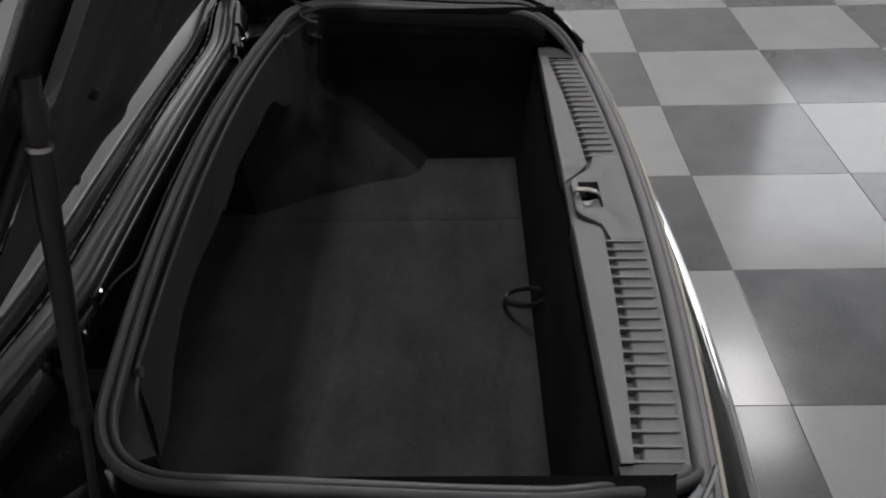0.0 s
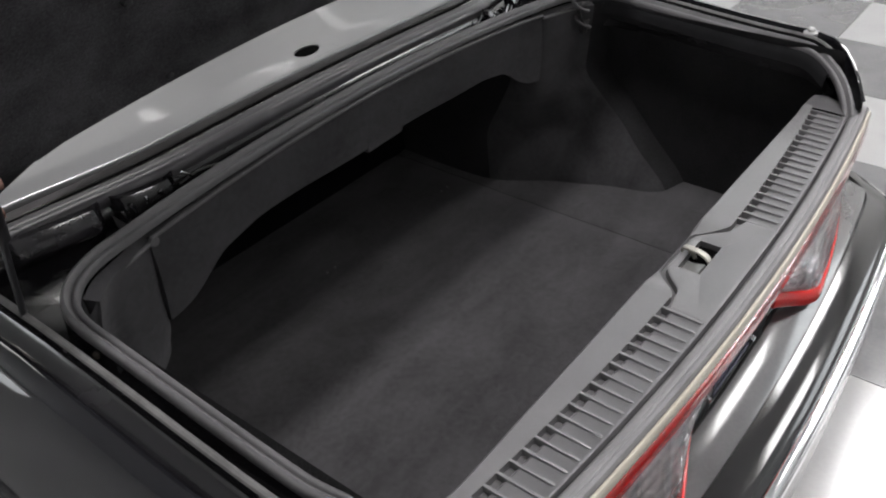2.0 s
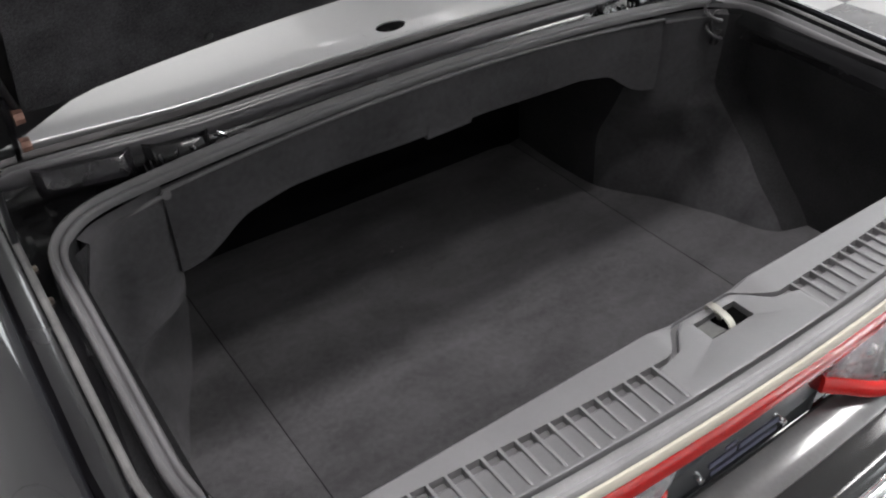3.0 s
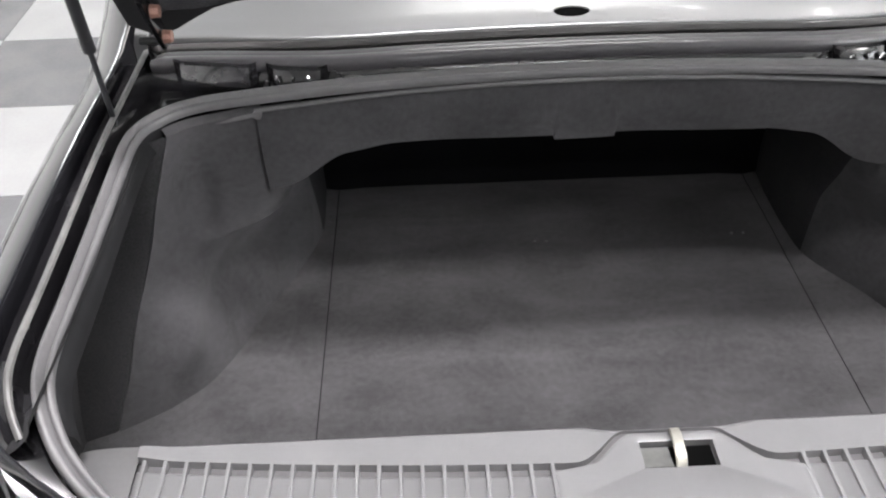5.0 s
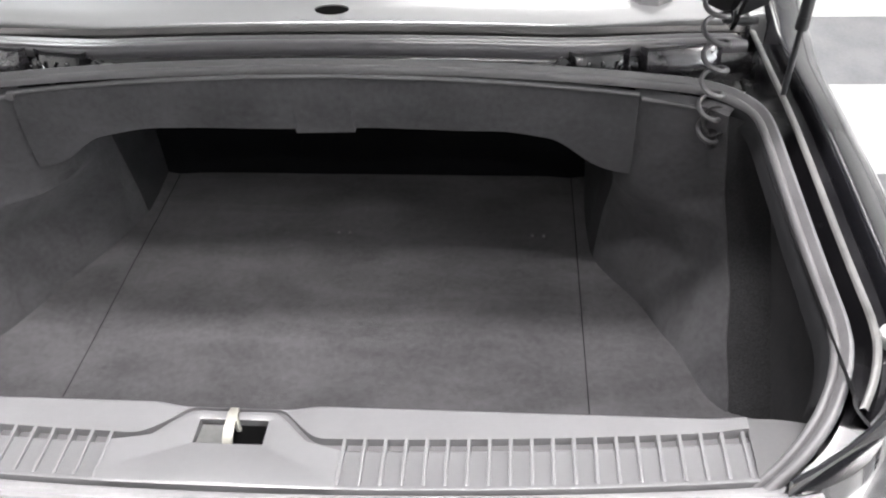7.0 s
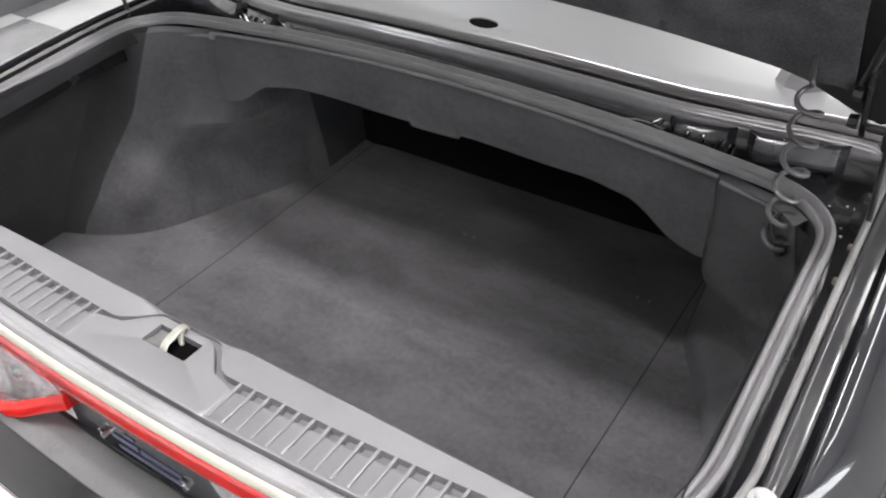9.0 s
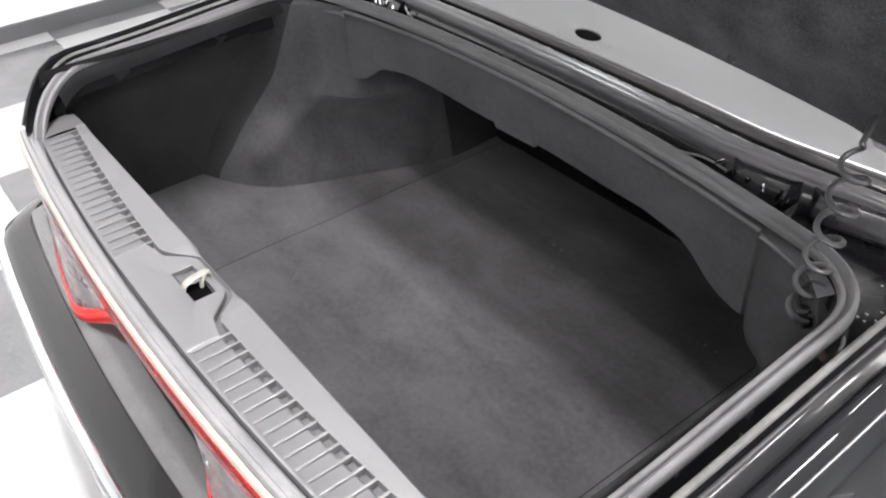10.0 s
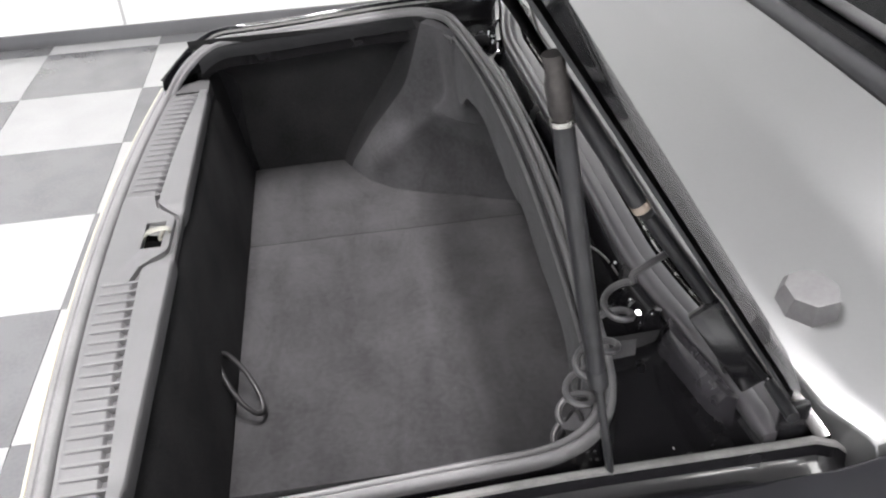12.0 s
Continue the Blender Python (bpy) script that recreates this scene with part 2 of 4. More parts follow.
def curved(pts, n):
    """A smooth line through plan points, n steps from one to the next."""
    out = []
    for i in range(len(pts) - 1):
        p0, p1, p2, p3 = (Vector(pts[max(0, min(len(pts) - 1, j))]) for j in (i - 1, i, i + 1, i + 2))
        for k in range(n):
            t = k / n
            out.append(tuple(0.5 * (2 * p1 + (p2 - p0) * t + (2 * p0 - 5 * p1 + 4 * p2 - p3) * t * t + (3 * p1 - p0 - 3 * p2 + p3) * t ** 3)))
    return out + [tuple(pts[-1])]


def section_sweep(path, section, shrink=None):
    """Sweep (out, up) offsets along a path in plan; out is to the path's right-hand side."""
    rows = []
    n = len(path)
    for i, p in enumerate(path):
        t = path[min(i + 1, n - 1)] - path[max(i - 1, 0)]
        out = Vector((t.y, -t.x, 0)).normalized()
        k = shrink(i / (n - 1)) if shrink else 1.0
        rows.append([p + out * (o * k) + Vector((0, 0, u)) for o, u in section])
    return loft(rows)


# ---- the room ----
TILE = 0.457
TX, TY = 0.193, -0.460


def build_room():
    floor = part("floor", boxed(ROOM_X0, ROOM_X1, ROOM_Y0, ROOM_Y1, -0.12, -0.006), GROUT)
    tagged(floor, "chequered floor of glossy pale and grey square tiles", "floor", kind="structure")
    for name, args in (("wall_south", (ROOM_X0 - 0.15, ROOM_X1 + 0.15, ROOM_Y0 - 0.15, ROOM_Y0, -0.12, ROOM_H)),
                       ("wall_north", (ROOM_X0 - 0.15, ROOM_X1 + 0.15, ROOM_Y1, ROOM_Y1 + 0.15, -0.12, ROOM_H))):
        tagged(part(name, boxed(*args), BACK_WALL), "plain unseen wall of the showroom, grey to limit bounced light", "wall", kind="structure")
    # side walls with high daylight windows: wall face, thickness outwards, openings along y
    # the high-silled windows are added, unseen, for reflections in the black paint
    for name, x, out, mat, openings in (("wall_east", ROOM_X1, 1, WALL, ((-5.05, -2.25, 1.62), (1.0, 3.6, 2.3))), ("wall_west", ROOM_X0, -1, WALL, ((3.3, 4.6, 2.3),))):
        def wall_box(bm, d0, d1, y0, y1, z0, z1):
            xa, xb = x + out * d0, x + out * d1
            return box(bm, min(xa, xb), max(xa, xb), y0, y1, z0, z1)
        bm, y = bmesh.new(), ROOM_Y0
        for y0, y1, sill_z in openings:
            wall_box(bm, 0, 0.15, y, y0, -0.12, ROOM_H)
            wall_box(bm, 0, 0.15, y0, y1, -0.12, sill_z), wall_box(bm, 0, 0.15, y0, y1, WIN_TOP, ROOM_H)
            y = y1
        wall_box(bm, 0, 0.15, y, ROOM_Y1, -0.12, ROOM_H)
        tagged(part(name, bm, mat), "plain painted showroom wall with a high window", "wall", kind="structure")
        for y0, y1, sill_z in openings:
            count = sum(1 for o in scene.objects if o.name.startswith("window_") and not o.parent) + 1
            win = tagged(part("window_%d" % count, wall_box(bmesh.new(), 0.12, 0.14, y0, y1, sill_z, WIN_TOP), SKY_GLOW if sill_z < 2 else HIGH_GLOW), "unseen high window filled with bright daylight", "window", kind="structure")
            bm = bmesh.new()
            for args in ((y0, y1, sill_z, sill_z + 0.05), (y0, y1, WIN_TOP - 0.05, WIN_TOP), (y0, y0 + 0.05, sill_z + 0.05, WIN_TOP - 0.05), (y1 - 0.05, y1, sill_z + 0.05, WIN_TOP - 0.05)):
                wall_box(bm, 0.05, 0.10, *args)
            part("window_frame", bm, HOUSING, win)
    tagged(part("ceiling", boxed(ROOM_X0 - 0.15, ROOM_X1 + 0.15, ROOM_Y0 - 0.15, ROOM_Y1 + 0.15, ROOM_H, ROOM_H + 0.15), CEILING), "plain pale grey ceiling", "ceiling", kind="structure")
    bm = boxed(ROOM_X0, ROOM_X0 + 0.015, ROOM_Y0 + 0.01, ROOM_Y1 - 0.01, 0.0, 0.062, 0.004)
    tagged(part("baseboard", bm, BASEBOARD), "low dark grey baseboard along the white wall", "baseboard", kind="structure")
    for y in (-2.9, -0.6, 1.7, 4.0):
        tagged(part("trim", boxed(ROOM_X0, ROOM_X0 + 0.006, y - 0.006, y + 0.006, 0.063, 2.29 if y == 4.0 else ROOM_H - 0.01), JOINT), "thin grey joint strip between wall panels", "trim", kind="structure")
    # panels are added to whiten shelf, deck and sill, one strip for the valance
    for x, y, length, width, watts in TUBES:
        panel = min(length, width) > 0.3
        fixture = thing("ceiling_light", "unseen white ceiling panel added for light and reflections" if panel else "unseen long white strip light fixed to the ceiling", "ceiling light",
                        "panel lights" if panel else "strip lights", at=(x, y, ROOM_H))
        w = width / 2 + 0.01
        part("housing", boxed(-length / 2 - 0.04, length / 2 + 0.04, -w - 0.02, w + 0.02, -0.06, -0.001, 0.008), HOUSING, fixture)
        part("diffuser", boxed(-length / 2, length / 2, -w, w, -0.085, -0.0605, 0.01), PANEL_GLOW if length * width < 0.1 or 0.5 < length * width < 1.0 else TUBE_GLOW, fixture, "lit white diffuser")
    return floor


# ---- the car: shared curves ----
def bow(x):
    return 0.11 * x * x


def rim_height(x, y):
    z = 0.70 + 0.02 * smoothstep(0.1, 0.5, y) + 0.016 * smoothstep(0.49, 0.55, y) * (1 - (x / 0.62) ** 2)
    return 0.642 + (z - 0.642) * smoothstep(-0.055, 0.095, y)


def front_sweep(x):
    """How far the rail and the deck's edge run forward towards the sides."""
    return 0.042 * smoothstep(0.30, 0.62, abs(x))


def rim_path(step=0.012):
    """The line of the weatherstrip, from the middle of the rear round the right, front and left sides."""
    half = []
    for i in range(12):
        x = 0.46 * i / 11
        half.append((x, -0.054 + bow(x)))
    x0, y0 = half[-1]
    p0, p1, p2 = Vector((x0, y0)), Vector((0.572, 0.002)), Vector((0.577, 0.13))
    for i in range(1, 13):
        t = i / 12
        q = p0 * (1 - t) ** 2 + p1 * 2 * t * (1 - t) + p2 * t * t
        half.append((q.x, q.y))
    for i in range(1, 8):
        half.append((0.577, 0.13 + 0.30 * i / 7))
    p0, p1, p2 = Vector((0.577, 0.43)), Vector((0.577, 0.523)), Vector((0.478, 0.532))
    for i in range(1, 11):
        t = i / 10
        q = p0 * (1 - t) ** 2 + p1 * 2 * t * (1 - t) + p2 * t * t
        half.append((q.x, q.y))
    for i in range(1, 14):
        x = 0.478 * (1 - i / 13)
        half.append((x, 0.559 - 0.118 * x * x))
    loop = half + [(-x, y) for x, y in reversed(half[1:-1])]
    pts = resample([(x, y, 0) for x, y in loop], step, closed=True)
    return [Vector((p.x, p.y, rim_height(p.x, p.y))) for p in pts]


RIM = rim_path()


def rim_half_width(y):
    """Half the width of the opening at y, along its sides."""
    side = sorted((p.y, p.x) for p in RIM if p.x > 0.44 and p.y < 0.3)
    for (y0, x0), (y1, x1) in zip(side, side[1:]):
        if y0 <= y <= y1 and y1 > y0:
            return x0 + (x1 - x0) * (y - y0) / (y1 - y0)
    return 0.577


def build_opening(car):
    ways = [p for p in RIM if not (p.y < 0.03 and abs(p.x) < 0.545)]
    k = max(range(len(ways)), key=lambda i: (ways[i] - ways[i - 1]).length)
    ways = ways[k:] + ways[:k]
    if ways[0].x < 0:
        ways.reverse()
    flange = [(0.007, -0.004), (0.0, -0.006), (-0.006, -0.005), (-0.011, -0.006), (-0.015, -0.011), (-0.017, -0.02), (-0.0185, -0.03)]
    rows = []
    for i, p in enumerate(ways):
        t = ways[min(i + 1, len(ways) - 1)] - ways[max(i - 1, 0)]
        out = Vector((t.y, -t.x, 0)).normalized()
        d = 1 - 0.85 * smoothstep(0.47, 0.522, p.y)
        rows.append([p + out * (o if o > -0.006 else -0.006 + (o + 0.006) * d) + Vector((0, 0, u if u > -0.006 else -0.006 + (u + 0.006) * d)) for o, u in flange])
    part("opening_flange", loft(rows), FLANGE, car, "dark edging inside the seal")
    part("seal_carrier", section_sweep(ways, [(0.002, -0.006), (0.009, -0.006), (0.0105, -0.032), (0.0105, -0.06)]), INNER_PAINT, car)
    # painted channel round the rear corners
    for sx in (1, -1):
        corner = [p for p in RIM if p.x * sx > 0.47 and p.y < 0.10]
        corner.sort(key=lambda p: p.y)
        if sx < 0:
            corner.reverse()
        taper = (lambda f: 0.26 + 0.74 * smoothstep(0.0, 0.65, f)) if sx > 0 else (lambda f: 0.26 + 0.74 * smoothstep(0.0, 0.65, 1 - f))
        lip = section_sweep(corner, [(0.006, -0.03), (0.012, -0.020), (0.03, -0.022), (0.048, -0.021), (0.052, -0.05)], taper)
        part("corner_channel", lip, INNER_PAINT, car, "glossy black channel round the rear corner")
    # straight drain channels along both sides
    for sx in (1, -1):
        rows, lip = [], []
        for i in range(46):
            y = 0.03 + 0.69 * (i / 45) ** 1.4
            z = rim_height(0.577, min(y, 0.47)) - 0.03 * smoothstep(0.685, 0.722, y)
            x0 = rim_half_width(y)
            w = 0.45 + 0.55 * smoothstep(0.0, 0.2, y)
            sec = [(0.007, -0.036), (0.021, -0.036), (0.0235, -0.006), (0.025, 0.004), (0.0285, 0.0065), (0.032, 0.004), (0.0335, -0.008), (0.0335 + 0.0065 * w, -0.013), (0.0335 + 0.0205 * w, -0.014), (0.0335 + 0.0265 * w, -0.022)]
            rows.append([(sx * (x0 + o), y, z + u) for o, u in sec])
            lip.append([(sx * (x0 + o), y, z + u) for o, u in ((0.0242, 0.0045), (0.0258, 0.0074), (0.0285, 0.0082), (0.0312, 0.0070), (0.0325, 0.0045))])
        part("gutter", loft(rows), INNER_PAINT, car, "glossy black drain channel beside the opening")
        part("gutter_lip", loft(lip), LIP, car, "pale dusty edge of the drain channel")
        rows = []
        for p in RIM:
            if p.x * sx < 0.34 or p.y < 0.40:
                continue
            dx, dy = abs(p.x) - 0.30, p.y - 0.36
            near = 1 + 0.007 / math.hypot(dx, dy)
            far = max(1.02, min(0.303 / dx if dx > 0 else 99, 0.245 / dy if dy > 0 else 99))
            rows.append([(sx * (0.30 + dx * k), 0.36 + dy * k, z) for k, z in ((near, 0.655), (near, 0.679), ((near + far) / 2, 0.679), (far, 0.680))])
        rows.sort(key=lambda r: math.atan2(r[0][1] - 0.36, abs(r[0][0]) - 0.30))
        part("corner_plate", loft(rows), INNER_PAINT, car, "glossy black corner of the drain channel")
        # dust specks on the corner plate
        rng = random.Random(5 + sx)
        for k in range(13 if sx > 0 else 3):
            x, y = sx * rng.uniform(0.515, 0.602), rng.uniform(0.49, 0.604)
            e = rng.uniform(0.0009, 0.0019)
            part("dust_speck", boxed(x - e, x + e, y - e * 0.5, y + e * 0.5, 0.6804, 0.6812), HOUSING, car)
    # front channel, and the broad rounded rail behind it
    rows = []
    for i in range(61):
        x = -0.607 + 1.214 * i / 60
        b = front_sweep(x) - 0.006
        c = -0.118 * min(abs(x), 0.5) ** 2
        zc = 0.745 - 0.02 * (x / 0.6) ** 2
        rows.append([(x, 0.566 + c, zc - 0.05), (x, 0.580 + b, zc - 0.045), (x, 0.596 + b, zc - 0.04), (x, 0.600 + b, zc - 0.020), (x, 0.606 + b, zc - 0.014)])
    part("front_channel", loft(rows), INNER_PAINT, car, "glossy black channel in front of the opening")
    rows = []
    for i in range(65):
        x = -0.592 + 1.184 * i / 64
        zc = 0.745 - 0.02 * (x / 0.6) ** 2
        k = 1 - 0.35 * smoothstep(0.580, 0.592, abs(x)) ** 2
        sec = [(0.001, -0.020), (-0.002, -0.014), (-0.003, -0.007), (-0.0018, -0.002), (0.0005, 0.0006), (0.004, 0.0018), (0.013, 0.0022), (0.0145, 0.0012), (0.017, 0.0018), (0.027, 0.0014), (0.0305, 0.0002), (0.0325, -0.004), (0.031, -0.016)]
        rows.append([(x, 0.6 + front_sweep(x) + o * k, zc - 0.004 + (u + 0.004) * k) for o, u in sec])
    part("front_rail", loft(rows, closed_v=True, caps=True), RAIL, car, "broad flat-topped satin dark rail in front of the opening", angle=40)
    seam = [(x, 0.6400 + front_sweep(x), 0.7388 - 0.02 * (x / 0.6) ** 2) for x in [-0.585 + 1.17 * i / 60 for i in range(61)]]
    part("seam_bead", tube(seam, 0.0011, 8), STEEL, car, "thin bright steel bead in the gap")
    ridge = [(x, 0.575 - 0.105 * x * x + 0.03 * smoothstep(0.27, 0.34, abs(x)), 0.7325 - 0.06 * x * x - 0.012 * smoothstep(0.30, 0.34, abs(x))) for x in [-0.335 + 0.67 * i / 60 for i in range(61)]]
    part("channel_ridge", tube(ridge, 0.0014, 8), LIP, car, "thin pale ridge along the channel")
    # the seal: a small bulb on a carrier
    prof = [(-0.0105, -0.008), (-0.0108, -0.002), (-0.0090, 0.0022), (-0.0062, 0.0032), (-0.0038, 0.0012), (-0.0028, -0.0016), (-0.0014, -0.0004), (0.0003, 0.0045), (0.0030, 0.0072), (0.0060, 0.0062), (0.0083, 0.0022), (0.0086, -0.003), (0.0075, -0.009)]
    n = len(RIM)
    run = [i for i in range(n) if not (RIM[i].y < 0.0 and abs(RIM[i].x) < 0.47)]
    k = max(range(len(run)), key=lambda j: (run[j] - run[j - 1]) % n)
    rows = []
    for i in run[k:] + run[:k]:
        t = RIM[(i + 1) % n] - RIM[i - 1]
        out = Vector((t.y, -t.x, 0)).normalized()
        rows.append([RIM[i] + out * o + Vector((0, 0, u)) for o, u in prof])
    # both ends dip under the rear lip
    for k in range(8):
        sink = 0.03 * (1 - k / 8) ** 2
        for row in (rows[k], rows[-1 - k]):
            row[:] = [p - Vector((0, 0, sink)) for p in row]
    part("weatherstrip", loft(rows, closed_v=True, caps=True), SEAL, car, "dusty grey rubber bulb seal round the opening", angle=60)


def build_fenders(car):
    for sx in (1, -1):
        # station: plan place of the inner edge and outward way
        st = []
        line = [p for p in RIM if p.x * sx > 0.3 and p.y < 0.44]
        line.sort(key=lambda p: p.y)
        line = [p for p in line if p.y > -0.018]
        for p in line[::2]:
            i = RIM.index(p)
            t = RIM[(i + 1) % len(RIM)] - RIM[i - 1]
            out = Vector((t.y, -t.x, 0)).normalized()
            st.append((p + out * (0.0125 + 0.0475 * smoothstep(-0.025, 0.10, p.y)), out, p.z))
        for y in (0.47, 0.52, 0.57, 0.62, 0.68, 0.75, 0.83, 0.92, 1.05, 1.2, 1.4, 1.6):
            st.append((Vector((sx * 0.637, y, 0)), Vector((sx, 0, 0)), max(0.7198, deck_height(0.637, min(y, 0.93)) - 0.008)))
        prof = [(-0.001, -0.05), (0.0, -0.002), (0.001, 0.002), (0.003, 0.0036), (0.006, 0.0036), (0.010, 0.0025), (0.017, -0.0005), (0.025, -0.0048), (0.035, -0.0112), (0.046, -0.020), (0.058, -0.032), (0.070, -0.047),
                (0.081, -0.065), (0.090, -0.086), (0.097, -0.112), (0.103, -0.15), (0.106, -0.2), (0.105, -0.3), (0.094, -0.38), (0.08, -0.46), (0.06, -0.50)]
        rows = []
        for base, out, z in st:
            k = 0.10 + 0.90 * smoothstep(-0.03, 0.22, base.y)
            rows.append([Vector((base.x, base.y, 0)) + out * (o * (k if o > 0.007 else 1)) + Vector((0, 0, z + u)) for o, u in prof])
        part("fender", loft(rows), PAINT, car, "glossy black rear fender with ceiling lights mirrored in it")
        # stop on the right gutter
        stop = sx > 0 and part("bump_stop", tube([(sx * 0.6175, 0.101, 0.692), (sx * 0.6175, 0.101, 0.7035), (sx * 0.6175, 0.101, 0.7075), (sx * 0.6175, 0.101, 0.7095)], 0.0125, 18, radii=[0.009, 0.0125, 0.0118, 0.008]), NYLON, car, "pale round-headed stop")
        if stop:
            part("screw_head", tube([(sx * 0.6175, 0.101, 0.709), (sx * 0.6175, 0.101, 0.7135), (sx * 0.6175, 0.101, 0.7155)], 0.007, 14, radii=[0.0072, 0.0065, 0.004]), NYLON, stop)
        wheel = part("wheel", tube([(sx * 0.635, 0.62, 0.27), (sx * 0.64, 0.62, 0.27), (sx * 0.66, 0.62, 0.27), (sx * 0.67, 0.62, 0.27)], 0.25, 40, radii=[0.235, 0.25, 0.25, 0.235]), TYRE, car)
        part("rim", tube([(sx * 0.655, 0.62, 0.27), (sx * 0.676, 0.62, 0.27)], 0.17, 32, radii=[0.17, 0.15]), STEEL, wheel)


def deck_height(x, y):
    return 0.748 + (y - 0.652) * 0.22 + 0.30 * max(0.0, y - 0.825) * smoothstep(0.80, 0.86, y) - 0.02 * (x / 0.6) ** 2 - 0.0022 * smoothstep(0.690, 0.672, y)


def build_deck(car):
    # fascia between the rail and the deck panel
    rows = []
    for i in range(61):
        x = -0.604 + 1.208 * i / 60
        b, d = 0.8 * front_sweep(x), -0.02 * (x / 0.6) ** 2
        rows.append([(x, y + b, z + d) for y, z in ((0.6560, 0.700), (0.6530, 0.7340), (0.6486, 0.7404), (0.6490, 0.7418), (0.6510, 0.7432), (0.6588, 0.7466), (0.6600, 0.7462), (0.6600, 0.70))])
    part("deck_fascia", loft(rows), FASCIA, car, "dark grey glossy fascia below the deck panel")
    part("channel_floor", boxed(-0.62, 0.62, 0.58, 0.70, 0.655, 0.675), INNER_PAINT, car)
    hx, hy, ra, rb = 0.0, 0.69, 0.026, 0.011
    bm = bmesh.new()
    # outer ring by angle round the hole, then the rest of the panel as a grid
    n = 48
    ring_in, ring_out, ring_deep = [], [], []
    for k in range(n):
        a = 2 * math.pi * k / n
        c, s = math.cos(a), math.sin(a)
        x, y = hx + ra * c, hy + rb * s
        ring_in.append((x, y, deck_height(x, y)))
        ring_deep.append((x, y, deck_height(x, y) - 0.002))
        m = max(abs(c), abs(s))
        x, y = hx + 0.05 * c / m, hy + 0.02 * s / m
        ring_out.append((x, y, deck_height(x, y)))
    loft([ring_out, ring_in, ring_deep], closed_v=True, bm=bm)
    xs = [-0.62 + 0.57 * i / 14 for i in range(15)] + [0.05 + 0.57 * i / 14 for i in range(15)]
    xs = [-0.6355, -0.634, -0.629] + xs + [0.629, 0.634, 0.6355]
    def side_drop(x):
        return 0.004 * smoothstep(0.62, 0.634, abs(x)) + 0.02 * smoothstep(0.632, 0.6355, abs(x))
    ys = [0.670, 0.680, 0.690, 0.700, 0.710, 0.74, 0.77, 0.79, 0.81, 0.83, 0.85, 0.87, 0.89, 0.91, 0.930]
    for i in range(len(xs) - 1):
        for j in range(len(ys) - 1):
            if abs(xs[i] + 0.05) < 1e-6 and j < 4:
                continue
            q = [(xs[i], ys[j]), (xs[i + 1], ys[j]), (xs[i + 1], ys[j + 1]), (xs[i], ys[j + 1])]
            bm.faces.new([bm.verts.new((x, y, deck_height(x, y) - side_drop(x))) for x, y in q])
    for i in range(len(xs) - 1):
        q = [(xs[i], 0), (xs[i + 1], 0)]
        rows = [[(x, y, deck_height(x, 0.67) - side_drop(x) - d) for y, d in ((0.670, 0.0), (0.6670, 0.0010), (0.6650, 0.0020), (0.6640, 0.0038), (0.6638, 0.007), (0.6638, 0.06))] for x, _ in q]
        loft(rows, bm=bm)
    bmesh.ops.remove_doubles(bm, verts=bm.verts[:], dist=0.0004)
    # the front edge runs forward towards the rounded corners
    for v in bm.verts:
        d = (0.8 * front_sweep(v.co.x) + 0.02 * smoothstep(0.56, 0.636, abs(v.co.x)) ** 2) * smoothstep(0.80, 0.66, v.co.y)
        v.co.y, v.co.z = v.co.y + d, v.co.z + 0.22 * d
    deck = part("deck_panel", bm, DECK, car, "satin grey panel below the rear window")
    part("drain_hole", loft([[(x * 1.02, hy + (y - hy) * 1.02, z) for x, y, z in ring_deep], [(x, y, z - 0.02) for x, y, z in ring_deep]], closed_v=True, caps=True), VOID, deck, "black oval opening")
    # faceted block on the deck
    base = deck_height(0.462, 0.736)
    outline = [(-0.030, -0.012), (-0.016, -0.023), (0.012, -0.025), (0.034, -0.010), (0.036, 0.014), (0.012, 0.025), (-0.018, 0.020), (-0.030, 0.006)]
    rows = [[(0.462 + x * k + 0.003 * j, 0.736 + y * k, base + dz + 0.22 * y * k) for x, y in outline] for j, (k, dz) in enumerate(((1.0, -0.004), (0.94, 0.014), (0.84, 0.022), (0.62, 0.023)))]
    part("deck_cap", loft(rows, closed_v=True, caps=True), TRIM_EDGE, deck, "small faceted grey cap", angle=25)
    # rear window
    win = part("rear_window", tube([(-0.52, 0.948, 0.842), (0.52, 0.948, 0.842)], 0.017, 12), STRUT_PAINT, car, "rear window in a black rubber frame")
    part("moulding", tube([(-0.48, 0.984, 0.878), (0.48, 0.984, 0.878)], 0.009, 10), RUBBER, win, "grey moulding")
    for sx in (1, -1):
        part("frame_side", tube([(sx * 0.52, 0.948, 0.842), (sx * 0.43, 1.45, 1.12)], 0.017, 12), STRUT_PAINT, win)
        part("moulding", tube([(sx * 0.48, 0.984, 0.878), (sx * 0.40, 1.45, 1.135)], 0.009, 10), RUBBER, win, "grey moulding")
    bm = loft([[(-0.52, 0.945, 0.846), (0.52, 0.945, 0.846)], [(-0.43, 1.45, 1.12), (0.43, 1.45, 1.12)]])
    bmesh.ops.solidify(bm, geom=bm.faces[:], thickness=0.004)
    part("pane", bm, DARK_GLASS, win)
    for sx in (1, -1):
        rows = []
        for i in range(9):
            f = i / 8
            a = Vector((sx * (0.5 - 0.08 * f), 0.93 + 0.52 * f, 0.83 + 0.29 * f))
            b = Vector((sx * 0.637, 0.93 + 0.52 * f, 0.752))
            rows.append([b, b.lerp(a, 0.25) + Vector((0, 0, -0.02 * f)), b.lerp(a, 0.6) + Vector((0, 0, 0.01 * f)), a])
